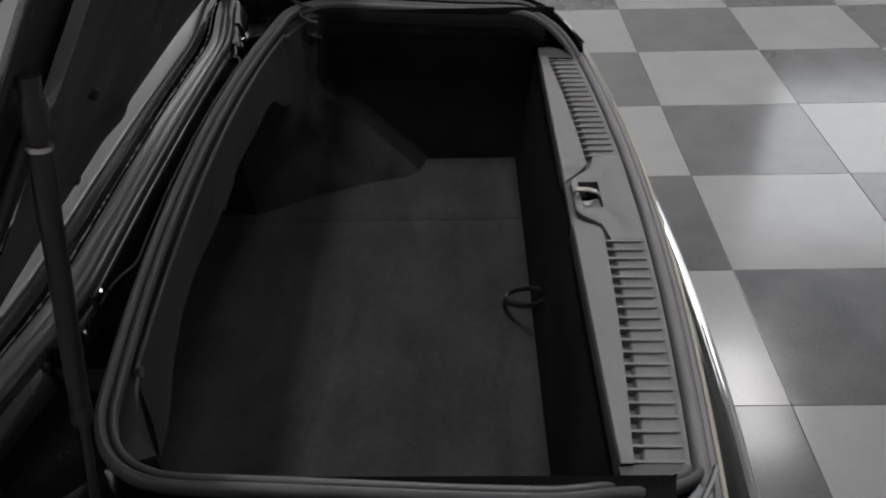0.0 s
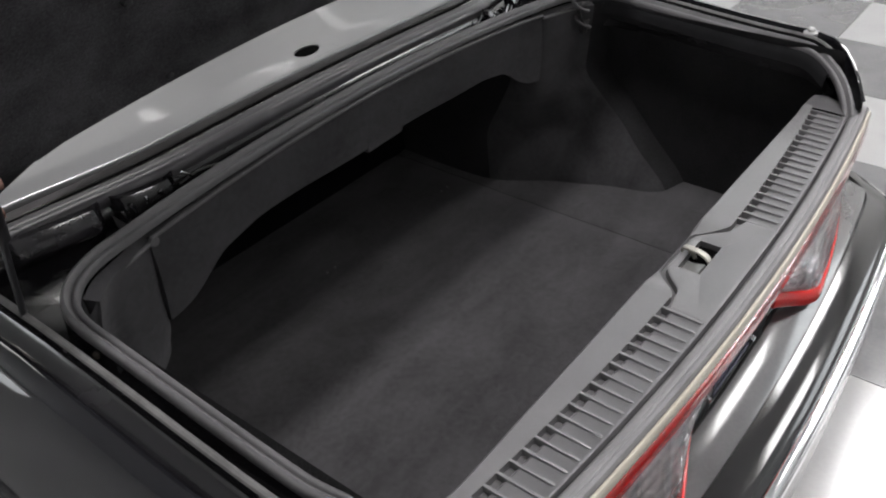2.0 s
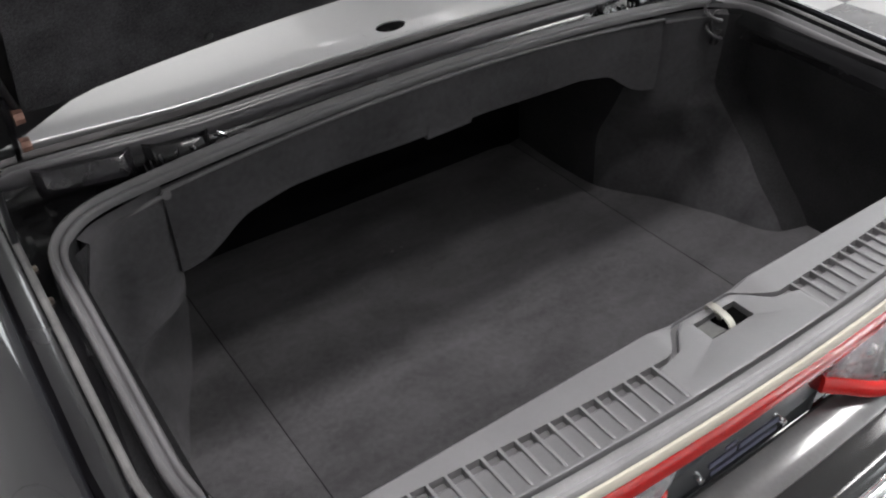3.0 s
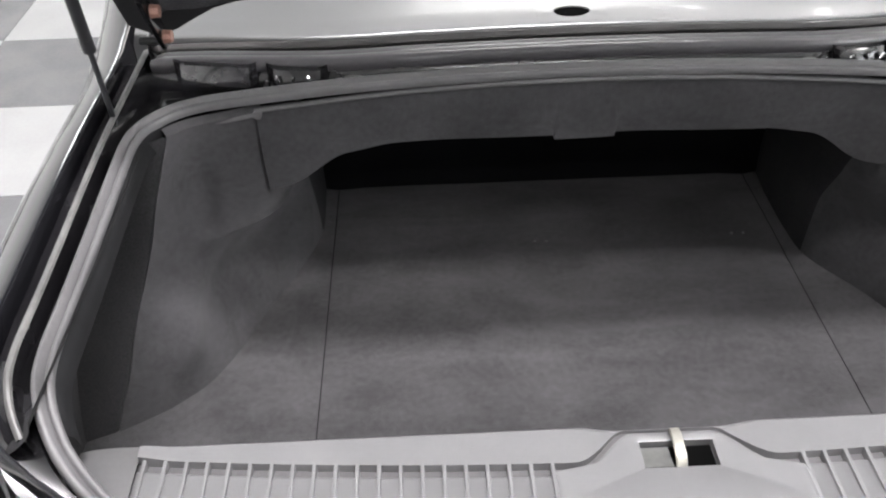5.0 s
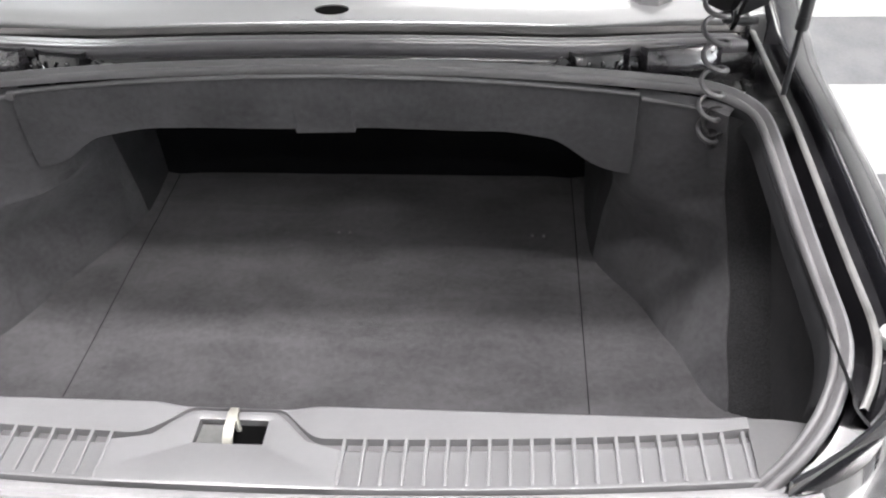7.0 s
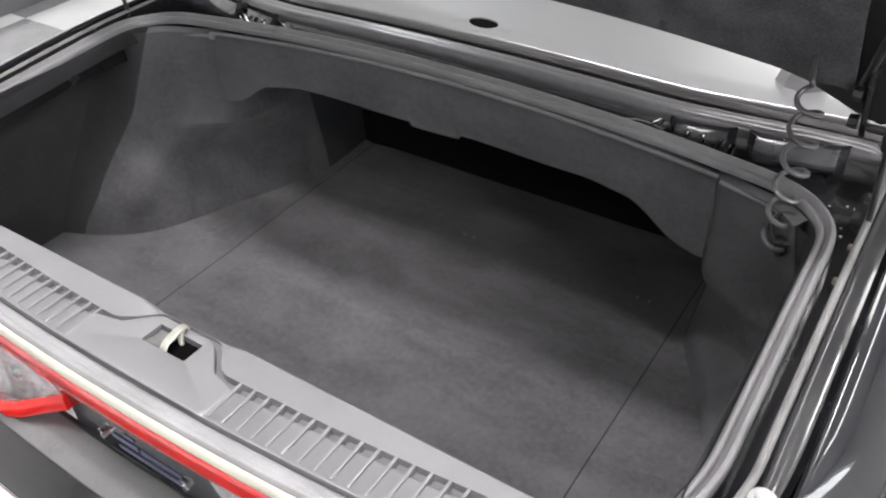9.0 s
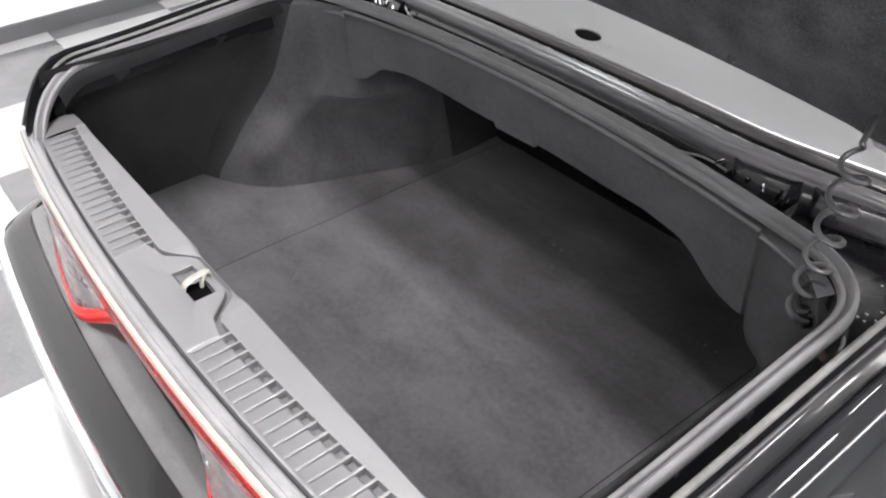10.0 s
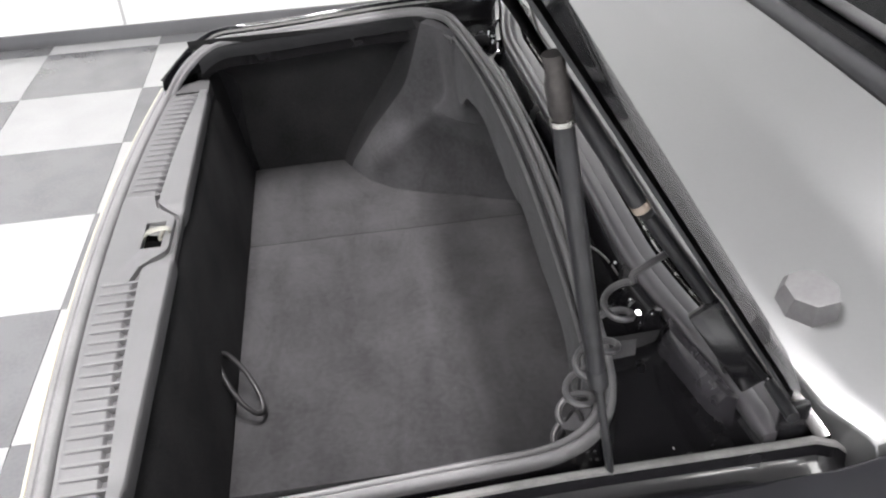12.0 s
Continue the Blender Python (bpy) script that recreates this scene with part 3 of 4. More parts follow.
        part("pillar", loft(rows), PAINT, car)
    part("cabin_back", boxed(-0.6, 0.6, 1.46, 1.6, 0.2, 1.1, 0.02), DARK_WALL, car)


def build_tub(car):
    """Everything inside the boot."""
    fz = 0.345
    # carpet floor in three pieces with joints between them
    def floor_piece(name, outline_l, outline_r, ys, label):
        rows = []
        for y in ys:
            a, b = outline_l(y), outline_r(y)
            rows.append([(a + (b - a) * i / 16, y, fz + 0.0025 * noise.noise(Vector((6 * (a + (b - a) * i / 16), 6 * y, 3)))
                          - 0.004 * (smoothstep(0.94, 1.0, i / 16) + smoothstep(0.06, 0.0, i / 16))) for i in range(17)])
        return part(name, loft(rows), FLOOR_CARPET, car, label)
    n = 24
    ys = [0.088 + (0.90 - 0.088) * i / n for i in range(n + 1)]
    floor_piece("floor_carpet", lambda y: -0.3793, lambda y: 0.3793, ys, "worn charcoal carpet over the boot floor")
    floor_piece("floor_carpet", lambda y: 0.3808, lambda y: 0.70, ys, "worn charcoal carpet over the boot floor")
    floor_piece("floor_carpet", lambda y: -0.74, lambda y: -0.3808, ys, "worn charcoal carpet over the boot floor")
    part("floor_pan", boxed(-0.76, 0.76, 0.05, 0.92, 0.30, 0.333), DARK_WALL, car)
    # side trim: wheel housing with a pocket behind it
    for sx in (1, -1):
        wide = 0.03 if sx > 0 else 0.10
        levels, edge = [], []
        low = [(0.405, 0.90), (0.40, 0.75), (0.402, 0.64), (0.422, 0.585), (0.466, 0.515), (0.495, 0.45), (0.520, 0.395), (0.548, 0.335), (0.575, 0.307)]
        mid = [(0.405, 0.90), (0.407, 0.75), (0.41, 0.655), (0.425, 0.605), (0.455, 0.565), (0.49, 0.53), (0.52, 0.485), (0.548, 0.44), (0.573, 0.395)]
        high = [(0.415, 0.90), (0.417, 0.75), (0.42, 0.61), (0.426, 0.548), (0.438, 0.5305), (0.465, 0.5225), (0.497, 0.515), (0.532, 0.51), (0.560, 0.497)]
        top = [(0.425, 0.90), (0.427, 0.75), (0.43, 0.565), (0.432, 0.533), (0.442, 0.5245), (0.464, 0.5175), (0.490, 0.508), (0.515, 0.495), (0.537, 0.475)]
        if sx < 0:
            low[2:] = [(0.412, 0.69), (0.440, 0.61), (0.470, 0.54), (0.500, 0.465), (0.536, 0.392), (0.588, 0.345), (0.650, 0.305)]
            mid[3:] = [(0.452, 0.612), (0.484, 0.556), (0.516, 0.502), (0.540, 0.448), (0.572, 0.410), (0.622, 0.362)]
            high[-1:] = [(0.585, 0.438)]
        top_k = 60
        for k in range(top_k + 1):
            z = fz - 0.01 + (0.708 - fz + 0.01) * k / top_k
            if z < 0.45:
                f, a, b = smoothstep(fz, 0.45, z) * 0.5 + 0.5 * (z - fz) / (0.45 - fz), low, mid
            elif z < 0.56:
                f, a, b = (z - 0.45) / 0.11, mid, high
            else:
                f, a, b = (z - 0.56) / 0.15, high, top
            levels.append(curved([(ax + (bx - ax) * f, ay + (by - ay) * f) for (ax, ay), (bx, by) in zip(a, b)], 4))
        # ease the carpet from level to level
        for turn in range(10):
            levels = [levels[0]] + [[((p[0] + 2 * q[0] + o[0]) / 4, (p[1] + 2 * q[1] + o[1]) / 4) for p, q, o in zip(u, v, w)]
                                    for u, v, w in zip(levels, levels[1:], levels[2:])] + [levels[-1]]
        # a stitched ridge with an undercut below it, a swelling at the foot, and puckers
        deep = 0.018 if sx < 0 else 0.016
        for k, row in enumerate(levels):
            z = fz - 0.01 + (0.708 - fz + 0.01) * k / top_k
            full, count = [], len(row)
            for i, (x, y) in enumerate(row):
                (x0, y0), (x1, y1) = row[max(i - 1, 0)], row[min(i + 1, count - 1)]
                t = Vector((x1 - x0, y1 - y0)).normalized()
                way = Vector((-abs(t.y), -abs(t.x)))
                front = smoothstep(0.68, 0.57, y)
                tail = smoothstep(0.70, 0.92, i / (count - 1))
                g = i / (count - 1)
                if sx > 0:
                    hollow = smoothstep(0.0, 0.14, 1 - g) * math.exp(-((z - 0.455 - 0.045 * tail) / (0.055 - 0.022 * tail)) ** 2) * smoothstep(0.534, 0.518, z)
                else:
                    hollow = math.exp(-((z - 0.475) / 0.05) ** 2) * smoothstep(0.534, 0.516, z) * smoothstep(0.84, 0.60, g)
                ridge = math.exp(-((z - 0.531) / 0.005) ** 2) * smoothstep(0.0, 0.2, 1 - i / (count - 1))
                swell = tail * smoothstep(0.475, 0.40, z) if sx > 0 else 3.0 * math.exp(-((g - 0.86) / 0.10) ** 2 - ((z - 0.425) / 0.05) ** 2)
                d = front * (-deep * hollow + (0.007 if sx < 0 else 0.0) * ridge + 0.010 * swell)
                d += 0.004 * noise.noise(Vector((9 * x, 9 * y, 9 * z + 5 * sx))) + 0.0016 * noise.noise(Vector((26 * x, 26 * y, 20 * z + 5 * sx)))
                full.append((sx * (x + way.x * d), y + way.y * d, z))
            edge.append((abs(full[-1][0]), full[-1][1]))
            full.append((full[-1][0] + sx * 0.0025, full[-1][1] + 0.004, z))
            full.append((full[-1][0] + sx * 0.001, full[-1][1] + 0.02, z))
            levels[k] = full
        levels.append([(x + sx * 0.010 * smoothstep(0.47, 0.53, abs(x)), y + 0.015, z + 0.003) for x, y, z in levels[-1]])
        # rows behind the valance get the carpet with shade in its colour
        turn_in = 9 if sx > 0 else 5
        part("wheel_housing_trim", loft([row[turn_in:] for row in levels]), CARPET, car, "charcoal carpet over the wheel housing")
        part("inner_side_panel", loft([row[:turn_in + 1] for row in levels]), POCKET, car, "carpet on the side behind the valance, darkened for shade")
        levels = []
        for k in range(top_k + 1):
            z = fz - 0.01 + (0.708 - fz + 0.01) * k / top_k
            f = (z - fz) / (0.708 - fz)
            px, py = edge[k]
            # the pocket wall stays outside the arch
            x_out = max(0.592 + wide * (1 - smoothstep(0.55, 1.0, f)) - 0.03 * smoothstep(0.8, 1.0, f), px + 0.012)
            row = [(px + 0.0015, py + 0.003), (px + 0.006, py - 0.001)]
            for y in (py - 0.015, py - 0.06, 0.24, 0.18, 0.12, 0.07, 0.03):
                row.append((x_out, min(y, py - 0.012)))
            row.append((x_out - 0.002, 0.025))
            levels.append([(sx * x, y, z) for x, y in row])
        part("side_trim", loft(levels), POCKET, car, "carpet lining the side pocket, darkened for its shade")
    # back wall below the sill
    rows = []
    for i in range(41):
        x = -0.74 + 1.48 * i / 40
        rows.append([(x, 0.086, fz - 0.012), (x, 0.082, fz + 0.03), (x, 0.066, 0.52), (x, 0.056, 0.60), (x, 0.050, 0.622), (x, 0.044, 0.624)])
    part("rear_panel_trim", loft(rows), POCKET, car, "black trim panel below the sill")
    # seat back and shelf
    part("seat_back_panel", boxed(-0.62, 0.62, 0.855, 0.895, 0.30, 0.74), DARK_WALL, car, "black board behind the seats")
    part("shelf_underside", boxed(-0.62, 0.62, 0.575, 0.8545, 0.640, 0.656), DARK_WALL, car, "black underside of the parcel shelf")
    # hanging valance with a shaped lower edge
    def lower(x):
        e = abs(x + 0.004)
        z = 0.646 - 0.010 * smoothstep(0.25, 0.33, e) - 0.046 * smoothstep(0.315, 0.405, e) - 0.006 * smoothstep(0.39, 0.43, e)
        if abs(x - 0.003) < 0.042:
            z = min(z, 0.6385)
        return z
    def upper(x):
        return 0.7285 - 0.1 * x * x
    xs = sorted([-0.434 + 0.866 * i / 80 for i in range(81)] + [-0.0395, -0.0385, 0.0445, 0.0455])
    front, back = [], []
    for x in xs:
        yy = 0.541 - 0.075 * x * x + 0.002 * math.sin(23 * x)
        lo, hi = lower(x), upper(x)
        front.append([(x, yy - 0.004 * math.sin(math.pi * k / 6), lo + (hi - lo) * k / 6) for k in range(7)])
        back.append([(x, yy + 0.010, hi - (hi - lo) * k / 2) for k in range(3)])
    for end, x, dy in ((0, -0.4365, 0.010), (0, -0.4375, 0.034), (-1, 0.4345, 0.010), (-1, 0.4355, 0.034)):
        src_f, src_b = (front[0], back[0]) if end == 0 else (front[-1], back[-1])
        new_f, new_b = [(x, p[1] + dy, p[2]) for p in src_f], [(x, p[1] + dy, p[2]) for p in src_b]
        if end == 0:
            front.insert(0, new_f), back.insert(0, new_b)
        else:
            front.append(new_f), back.append(new_b)
    valance = part("valance", loft([f + b for f, b in zip(front, back)], closed_v=True, caps=True), CARPET, car, "grey carpet flap hanging across the front edge")
    part("piping", tube([(x, 0.5385 - 0.075 * x * x, upper(x) + 0.001) for x in xs[::4]], 0.0028, 8), TRIM_EDGE, valance)
    for sx in (1, -1):
        if sx < 0:
            part("clip", tube([(sx * 0.431, 0.526, 0.706), (sx * 0.431, 0.520, 0.7065)], 0.006, 10), TRIM_EDGE, valance)
        pts = [(sx * 0.436, 0.524, 0.705), (sx * 0.47, 0.516, 0.7035), (sx * 0.505, 0.505, 0.7035), (sx * 0.53, 0.49, 0.703)]
        part("trim_edge", tube(pts, 0.003, 8), TRIM_EDGE, car)
    # screw pairs in the carpet
    for x in (-0.035, -0.015, 0.305, 0.325):
        part("carpet_screw", tube([(x, 0.675, 0.343), (x, 0.675, 0.3475)], 0.0024, 8), TRIM_EDGE, car, "tiny grey screw head")
    # pull loop of the floor
    pts = []
    for k in range(36):
        a = 2 * math.pi * k / 36
        pts.append(Vector((0.070, 0.102, 0.391)) + math.cos(a) * Vector((0.040, 0.029, -0.029)) + math.sin(a) * Vector((0.018, -0.011, 0.0035)))
    part("pull_loop", tube(pts, 0.0042, 10, closed=True), CORD, car, "black cord pull loop")
    # ring hook on the right trim
    pts = [(0.527 + 0.016 * math.cos(a), 0.49 + 0.006 * math.sin(a), 0.692 + 0.018 * math.sin(a)) for a in [2 * math.pi * k / 20 for k in range(20)]]
    part("hook_ring", tube(pts, 0.0025, 8, closed=True), CORD, car, "small dark ring hook")


def build_sill(car):
    def groove(x):
        e = abs(x)
        return 0.0105 + bow(x) + 0.0405 * (1 - smoothstep(0.036, 0.092, e))
    xs = [-0.492 + 0.984 * i / 164 for i in range(165)]
    # base under everything, its colour darkened for the shade in the groove
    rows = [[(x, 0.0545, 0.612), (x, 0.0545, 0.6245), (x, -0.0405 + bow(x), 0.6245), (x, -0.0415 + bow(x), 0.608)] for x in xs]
    sill = part("sill_plate", loft(rows), SILL_SHADE, car, "grey ribbed plastic sill plate with a raised centre")
    # ledge towards the boot
    for side in (1, -1):
        rows = []
        for i in range(60):
            x = side * 0.490 * i / 59
            g = min(groove(x) + 0.0045, 0.0525)
            end = smoothstep(0.455, 0.49, abs(x))
            top = 0.6285 + 0.0052 * smoothstep(0.056, 0.085, abs(x)) + 0.004 * end
            back = 0.0565 - 0.0030 * smoothstep(0.075, 0.045, abs(x))
            rows.append([(x, back, 0.606), (x, back, 0.6275), (x, back - 0.0015, top - 0.0012), (x, max(back - 0.003, g + 0.0002), top), (x, max(0.051, g + 0.0001), top), (x, g + 0.00005, top), (x, g + 0.0004, top - 0.0004), (x, g, top - 0.0015), (x, g - 0.001, 0.622)])
        part("ledge", loft(rows), SILL, sill)
        rows = []
        for i in range(50):
            x = side * (0.104 + (0.490 - 0.104) * i / 49)
            g = groove(x) - 0.0055
            r = -0.0402 + bow(x)
            rows.append([(x, g + 0.003, 0.6235), (x, g, 0.6285), (x, g - 0.0015, 0.6298), (x, g - 0.0030, 0.6300), (x, r + 0.010, 0.6302), (x, r + 0.006, 0.6318), (x, r + 0.003, 0.6328), (x, r + 0.001, 0.6325), (x, r, 0.6305), (x, r - 0.0005, 0.612)])
        part("ribbed_band", loft(rows), SILL, sill)
        # low rounded end cap
        rows = []
        for i in range(9):
            f = i / 8
            x = side * (0.489 + 0.058 * f)
            z = 0.6335 + 0.004 * math.sin(math.pi * f * 0.8) - 0.004 * f
            r = -0.0402 + bow(0.49) + 0.037 * f * f
            rows.append([(x, 0.0565, z - 0.03), (x, 0.0562 - 0.002 * f, z - 0.001), (x, 0.04, z + 0.001), (x, 0.5 * (0.04 + r), z + 0.0015), (x, r + 0.003, z), (x, r, z - 0.004), (x, r, z - 0.02)])
        part("end_cap", loft(rows), CAP, sill, "darker rounded end cap")
    # raised centre with the latch opening
    outline = []
    for i in range(33):
        x = 0.1128 - 0.2256 * i / 32
        outline.append((x, groove(x) - 0.0045))
    for i in range(25):
        x = -0.1128 + 0.2256 * i / 24
        outline.append((x, -0.0402 + bow(x)))
    hole = [(-0.031, 0.007), (0.036, 0.007), (0.036, 0.035), (-0.031, 0.035)]
    cx, cy = 0.0025, 0.021
    def ray_hit(poly, a):
        d = (math.cos(a), math.sin(a))
        best = None
        for (x0, y0), (x1, y1) in zip(poly, poly[1:] + poly[:1]):
            ex, ey = x1 - x0, y1 - y0
            den = d[0] * ey - d[1] * ex
            if abs(den) < 1e-12:
                continue
            t = ((x0 - cx) * ey - (y0 - cy) * ex) / den
            u = ((x0 - cx) * d[1] - (y0 - cy) * d[0]) / den
            if t > 0 and -1e-9 <= u <= 1 + 1e-9 and (best is None or t > best):
                best = t
        return best
    ring_o, ring_t, ring_m, ring_n, ring_j, ring_i, ring_d = [], [], [], [], [], [], []
    for k in range(160):
        a = 2 * math.pi * k / 160
        c, s = math.cos(a), math.sin(a)
        o, h = ray_hit(outline, a), ray_hit(hole, a)
        o = max(o, h + 0.006)
        def at(r, z):
            return (cx + r * c, cy + r * s, z)
        z = 0.6335
        ring_o.append(at(o, 0.6215)), ring_t.append(at(o - 0.0012, z - 0.0008)), ring_m.append(at(max(h + 0.001, o - 0.004), z)), ring_n.append(at(max(h + 0.001, o - 0.0055), z)), ring_j.append(at(min(h + 0.002, max(h + 0.001, o - 0.0055)), z)), ring_i.append(at(h + 0.0004, z - 0.0004)), ring_d.append(at(h, 0.600))
    bm = loft([ring_o, ring_t, ring_m, ring_n, ring_j, ring_i, ring_d], closed_v=True)
    centre = part("latch_surround", bm, SILL, sill, "smooth raised plastic round the latch", angle=30)
    part("latch_well", boxed(-0.0303, 0.0353, 0.0077, 0.0343, 0.600, 0.6257), VOID, centre)
    rows = [[(x, 0.0085, 0.606), (x, 0.0088, 0.6270), (x, 0.0105, 0.6292), (x, 0.0140, 0.6285), (x, 0.0230, 0.6262), (x, 0.0335, 0.6262)] for x in (-0.030, -0.017, -0.004)]
    part("catch_plate", loft(rows), CATCH, centre, "worn grey steel catch plate")
    # flat strap bent over the opening
    line = curved([(0.0055, 0.604), (0.006, 0.624), (0.010, 0.6345), (0.019, 0.6395), (0.031, 0.6415), (0.040, 0.6412), (0.0438, 0.6385), (0.0440, 0.634)], 5)
    rows = []
    for i, (y, z) in enumerate(line):
        (y0, z0), (y1, z1) = line[max(i - 1, 0)], line[min(i + 1, len(line) - 1)]
        t = Vector((y1 - y0, z1 - z0)).normalized()
        w = 0.0052 - 0.0012 * smoothstep(0.6, 1.0, i / (len(line) - 1))
        rows.append([(0.002 + o * w, y - t.y * u, z + t.x * u) for o, u in ((-1.0, 0.0), (-0.8, 0.0014), (0.8, 0.0014), (1.0, 0.0), (0.8, -0.0014), (-0.8, -0.0014))])
    striker = part("striker", loft(rows, closed_v=True, caps=True), ZINC, sill, "worn cream-coloured metal striker strap")
    part("striker_web", tube([(0.003, 0.037, 0.640), (0.006, 0.030, 0.630), (0.010, 0.027, 0.612)], 0.0030, 10), ZINC, striker)
    # ribs
    bm = boxed(-0.0019, 0.0019, -0.0345, 0.018, 0.622, 0.6337, 0.0010)
    for v in bm.verts:
        v.co.z -= 0.0012 * smoothstep(-0.02, -0.035, v.co.y)
    first = part("rib", bm, SILL, sill, flat=True)
    for side in (1, -1):
        for k in range(20):
            x = side * (0.1135 + 0.0195 * k)
            if abs(x) > 0.486:
                continue
            if side == 1 and k == 0:
                first.location = Vector((x, bow(x), 0)) * S
                continue
            rib = new("rib", first.data)
            rib.parent = sill
            rib.location = Vector((x, bow(x), 0)) * S


def build_rear(car):
    xs = [-0.565 + 1.13 * i / 80 for i in range(81)]
    def run(section, mat, name, label="", half=0.565):
        rows = [[(x * half / 0.565, y + bow(x * half / 0.565), z) for y, z in section] for x in xs]
        return part(name, loft(rows), mat, car, label)
    lip = [(-0.0425, 0.600), (-0.0430, 0.6285), (-0.0452, 0.6325), (-0.0475, 0.6345), (-0.0530, 0.6350), (-0.0548, 0.6335), (-0.0562, 0.6332), (-0.058, 0.6350), (-0.0625, 0.6350), (-0.065, 0.632), (-0.0657, 0.618)]
    run(lip, REAR_FLANGE, "rear_lip", "dusty pale grey rear lip", 0.54)
    run([(-0.0655, 0.616), (-0.0655, 0.629), (-0.0668, 0.6308), (-0.0695, 0.6305), (-0.0712, 0.628), (-0.0715, 0.618)], CREAM, "cream_trim_strip", "thin cream trim strip above the lamps", 0.535)
    red = run([(-0.060, 0.586), (-0.060, 0.616), (-0.0695, 0.6165), (-0.0710, 0.615), (-0.0732, 0.590), (-0.0715, 0.586)], RED, "red_strip", "glossy red strip across the full width", 0.54)
    run([(-0.0375, 0.607), (-0.048, 0.607)], VOID, "gap_floor", "", 0.545)
    # panel behind lamps and plate
    run([(-0.040, 0.60), (-0.040, 0.47), (-0.055, 0.462)], PAINT, "rear_panel", "glossy black rear panel", 0.54)
    plate = part("licence_plate", boxed(-0.136, 0.136, -0.0475, -0.0435, 0.470, 0.592, 0.001), PLATE, car, "dark dealer plate with pale printing")
    plate.location.x = -0.010 * S
    for x0, x1, z0, z1 in ((-0.058, -0.014, 0.4985, 0.5065), (-0.008, 0.060, 0.498, 0.506), (-0.052, 0.062, 0.482, 0.489), (-0.034, -0.016, 0.514, 0.5185)):
        part("printed_bar", boxed(x0, x1, -0.0487, -0.0478, z0, z1), PLATE_INK, plate)
    for x in (-0.074, 0.068):
        part("plate_bolt", tube([(x, -0.0475, 0.494), (x, -0.0535, 0.494)], 0.0045, 8), CHROME, plate)
        part("plate_clip", boxed(x - 0.008, x - 0.001, -0.0525, -0.0485, 0.497, 0.5015, 0.001), CHROME, plate)
    for sx in (1, -1):
        # lower edge of the lamp in plan and height: an angled inner side, then the rear face
        low = [(0.135, -0.050, 0.502), (0.17, -0.061, 0.487), (0.208, -0.077, 0.471), (0.235, -0.0870, 0.465), (0.30, -0.079, 0.462), (0.38, -0.065, 0.463), (0.45, -0.048, 0.468), (0.50, -0.034, 0.476), (0.53, -0.02, 0.49)]
        low = [Vector((sx * x, y, z)) for x, y, z in low]
        low = resample(low, 0.012)
        back = [[(sx * (0.137 + 0.385 * i / 24), -0.0475 + d + bow(0.137 + 0.385 * i / 24), z) for d, z in ((0.004, 0.475), (0.0, 0.475), (0.0, 0.584), (0.004, 0.584))] for i in range(25)]
        lamp = part("tail_lamp", loft(back, closed_v=True, caps=True), REFLECTOR, car, "clear tail lamp with a red border")
        lamp.location.x = -0.011 * S
        rows, ribs = [], []
        for i, p in enumerate(low):
            f = i / (len(low) - 1)
            x = 0.131 + 0.399 * f
            up = Vector((sx * x, -0.0705 + bow(x), 0.588))
            a = p + Vector((0, 0, 0.026))
            rows.append([a.lerp(up, k / 12) + Vector((0, -0.0012 * (k % 2), 0)) for k in range(13)])
        bm = loft(rows)
        bmesh.ops.solidify(bm, geom=bm.faces[:], thickness=0.0025)
        part("lens", bm, LENS, lamp, "clear lens with fine horizontal ribs", angle=15)
        rows = []
        for i, p in enumerate(low):
            t = low[min(i + 1, len(low) - 1)] - low[max(i - 1, 0)]
            out = Vector((t.y, -t.x, 0)).normalized() * sx
            rows.append([p + out * o + Vector((0, 0, u)) for o, u in ((-0.012, 0.026), (0.001, 0.027), (0.004, 0.023), (0.0045, 0.006), (0.002, 0.0), (-0.012, 0.0))])
        part("red_border", loft(rows, closed_v=True, caps=True), RED, lamp, "bright red lower border")
        part("bulb", tube([(sx * 0.20, -0.046, 0.545), (sx * 0.20, -0.062, 0.545), (sx * 0.20, -0.068, 0.545)], 0.010, 12, radii=[0.008, 0.010, 0.005]), CHROME, lamp)
        part("inner_wall", boxed(sx * 0.235 - 0.001, sx * 0.235 + 0.001, -0.060, -0.044, 0.485, 0.580), REFLECTOR, lamp)
        rows = [[(sx * (0.172 + 0.014 * math.sin(a)), -0.046 - 0.016 * math.cos(a), z) for z in (0.515, 0.55, 0.592)] for a in [math.pi * (k / 12 - 0.5) for k in range(13)]]
        part("reflector_tube", loft(rows), REFLECTOR, lamp)
        for k in range(5):
            x = 0.29 + 0.05 * k
            part("divider", boxed(sx * x - 0.0012, sx * x + 0.0012, -0.060 + bow(x), -0.046 + bow(x), 0.49, 0.580), REFLECTOR, lamp)
    # bumper
    shelf = run([(-0.040, 0.462), (-0.052, 0.468), (-0.095, 0.455), (-0.103, 0.446)], SHELF, "bumper_shelf", "satin dark grey shelf above the bumper", 0.60)
    xb = [-0.66 + 1.32 * i / 60 for i in range(61)]
    def bumper_y(x):
        return 0.10 * x * x + 0.10 * smoothstep(0.54, 0.70, abs(x)) ** 2
    rows = []
    for x in xb:
        b = bumper_y(x)
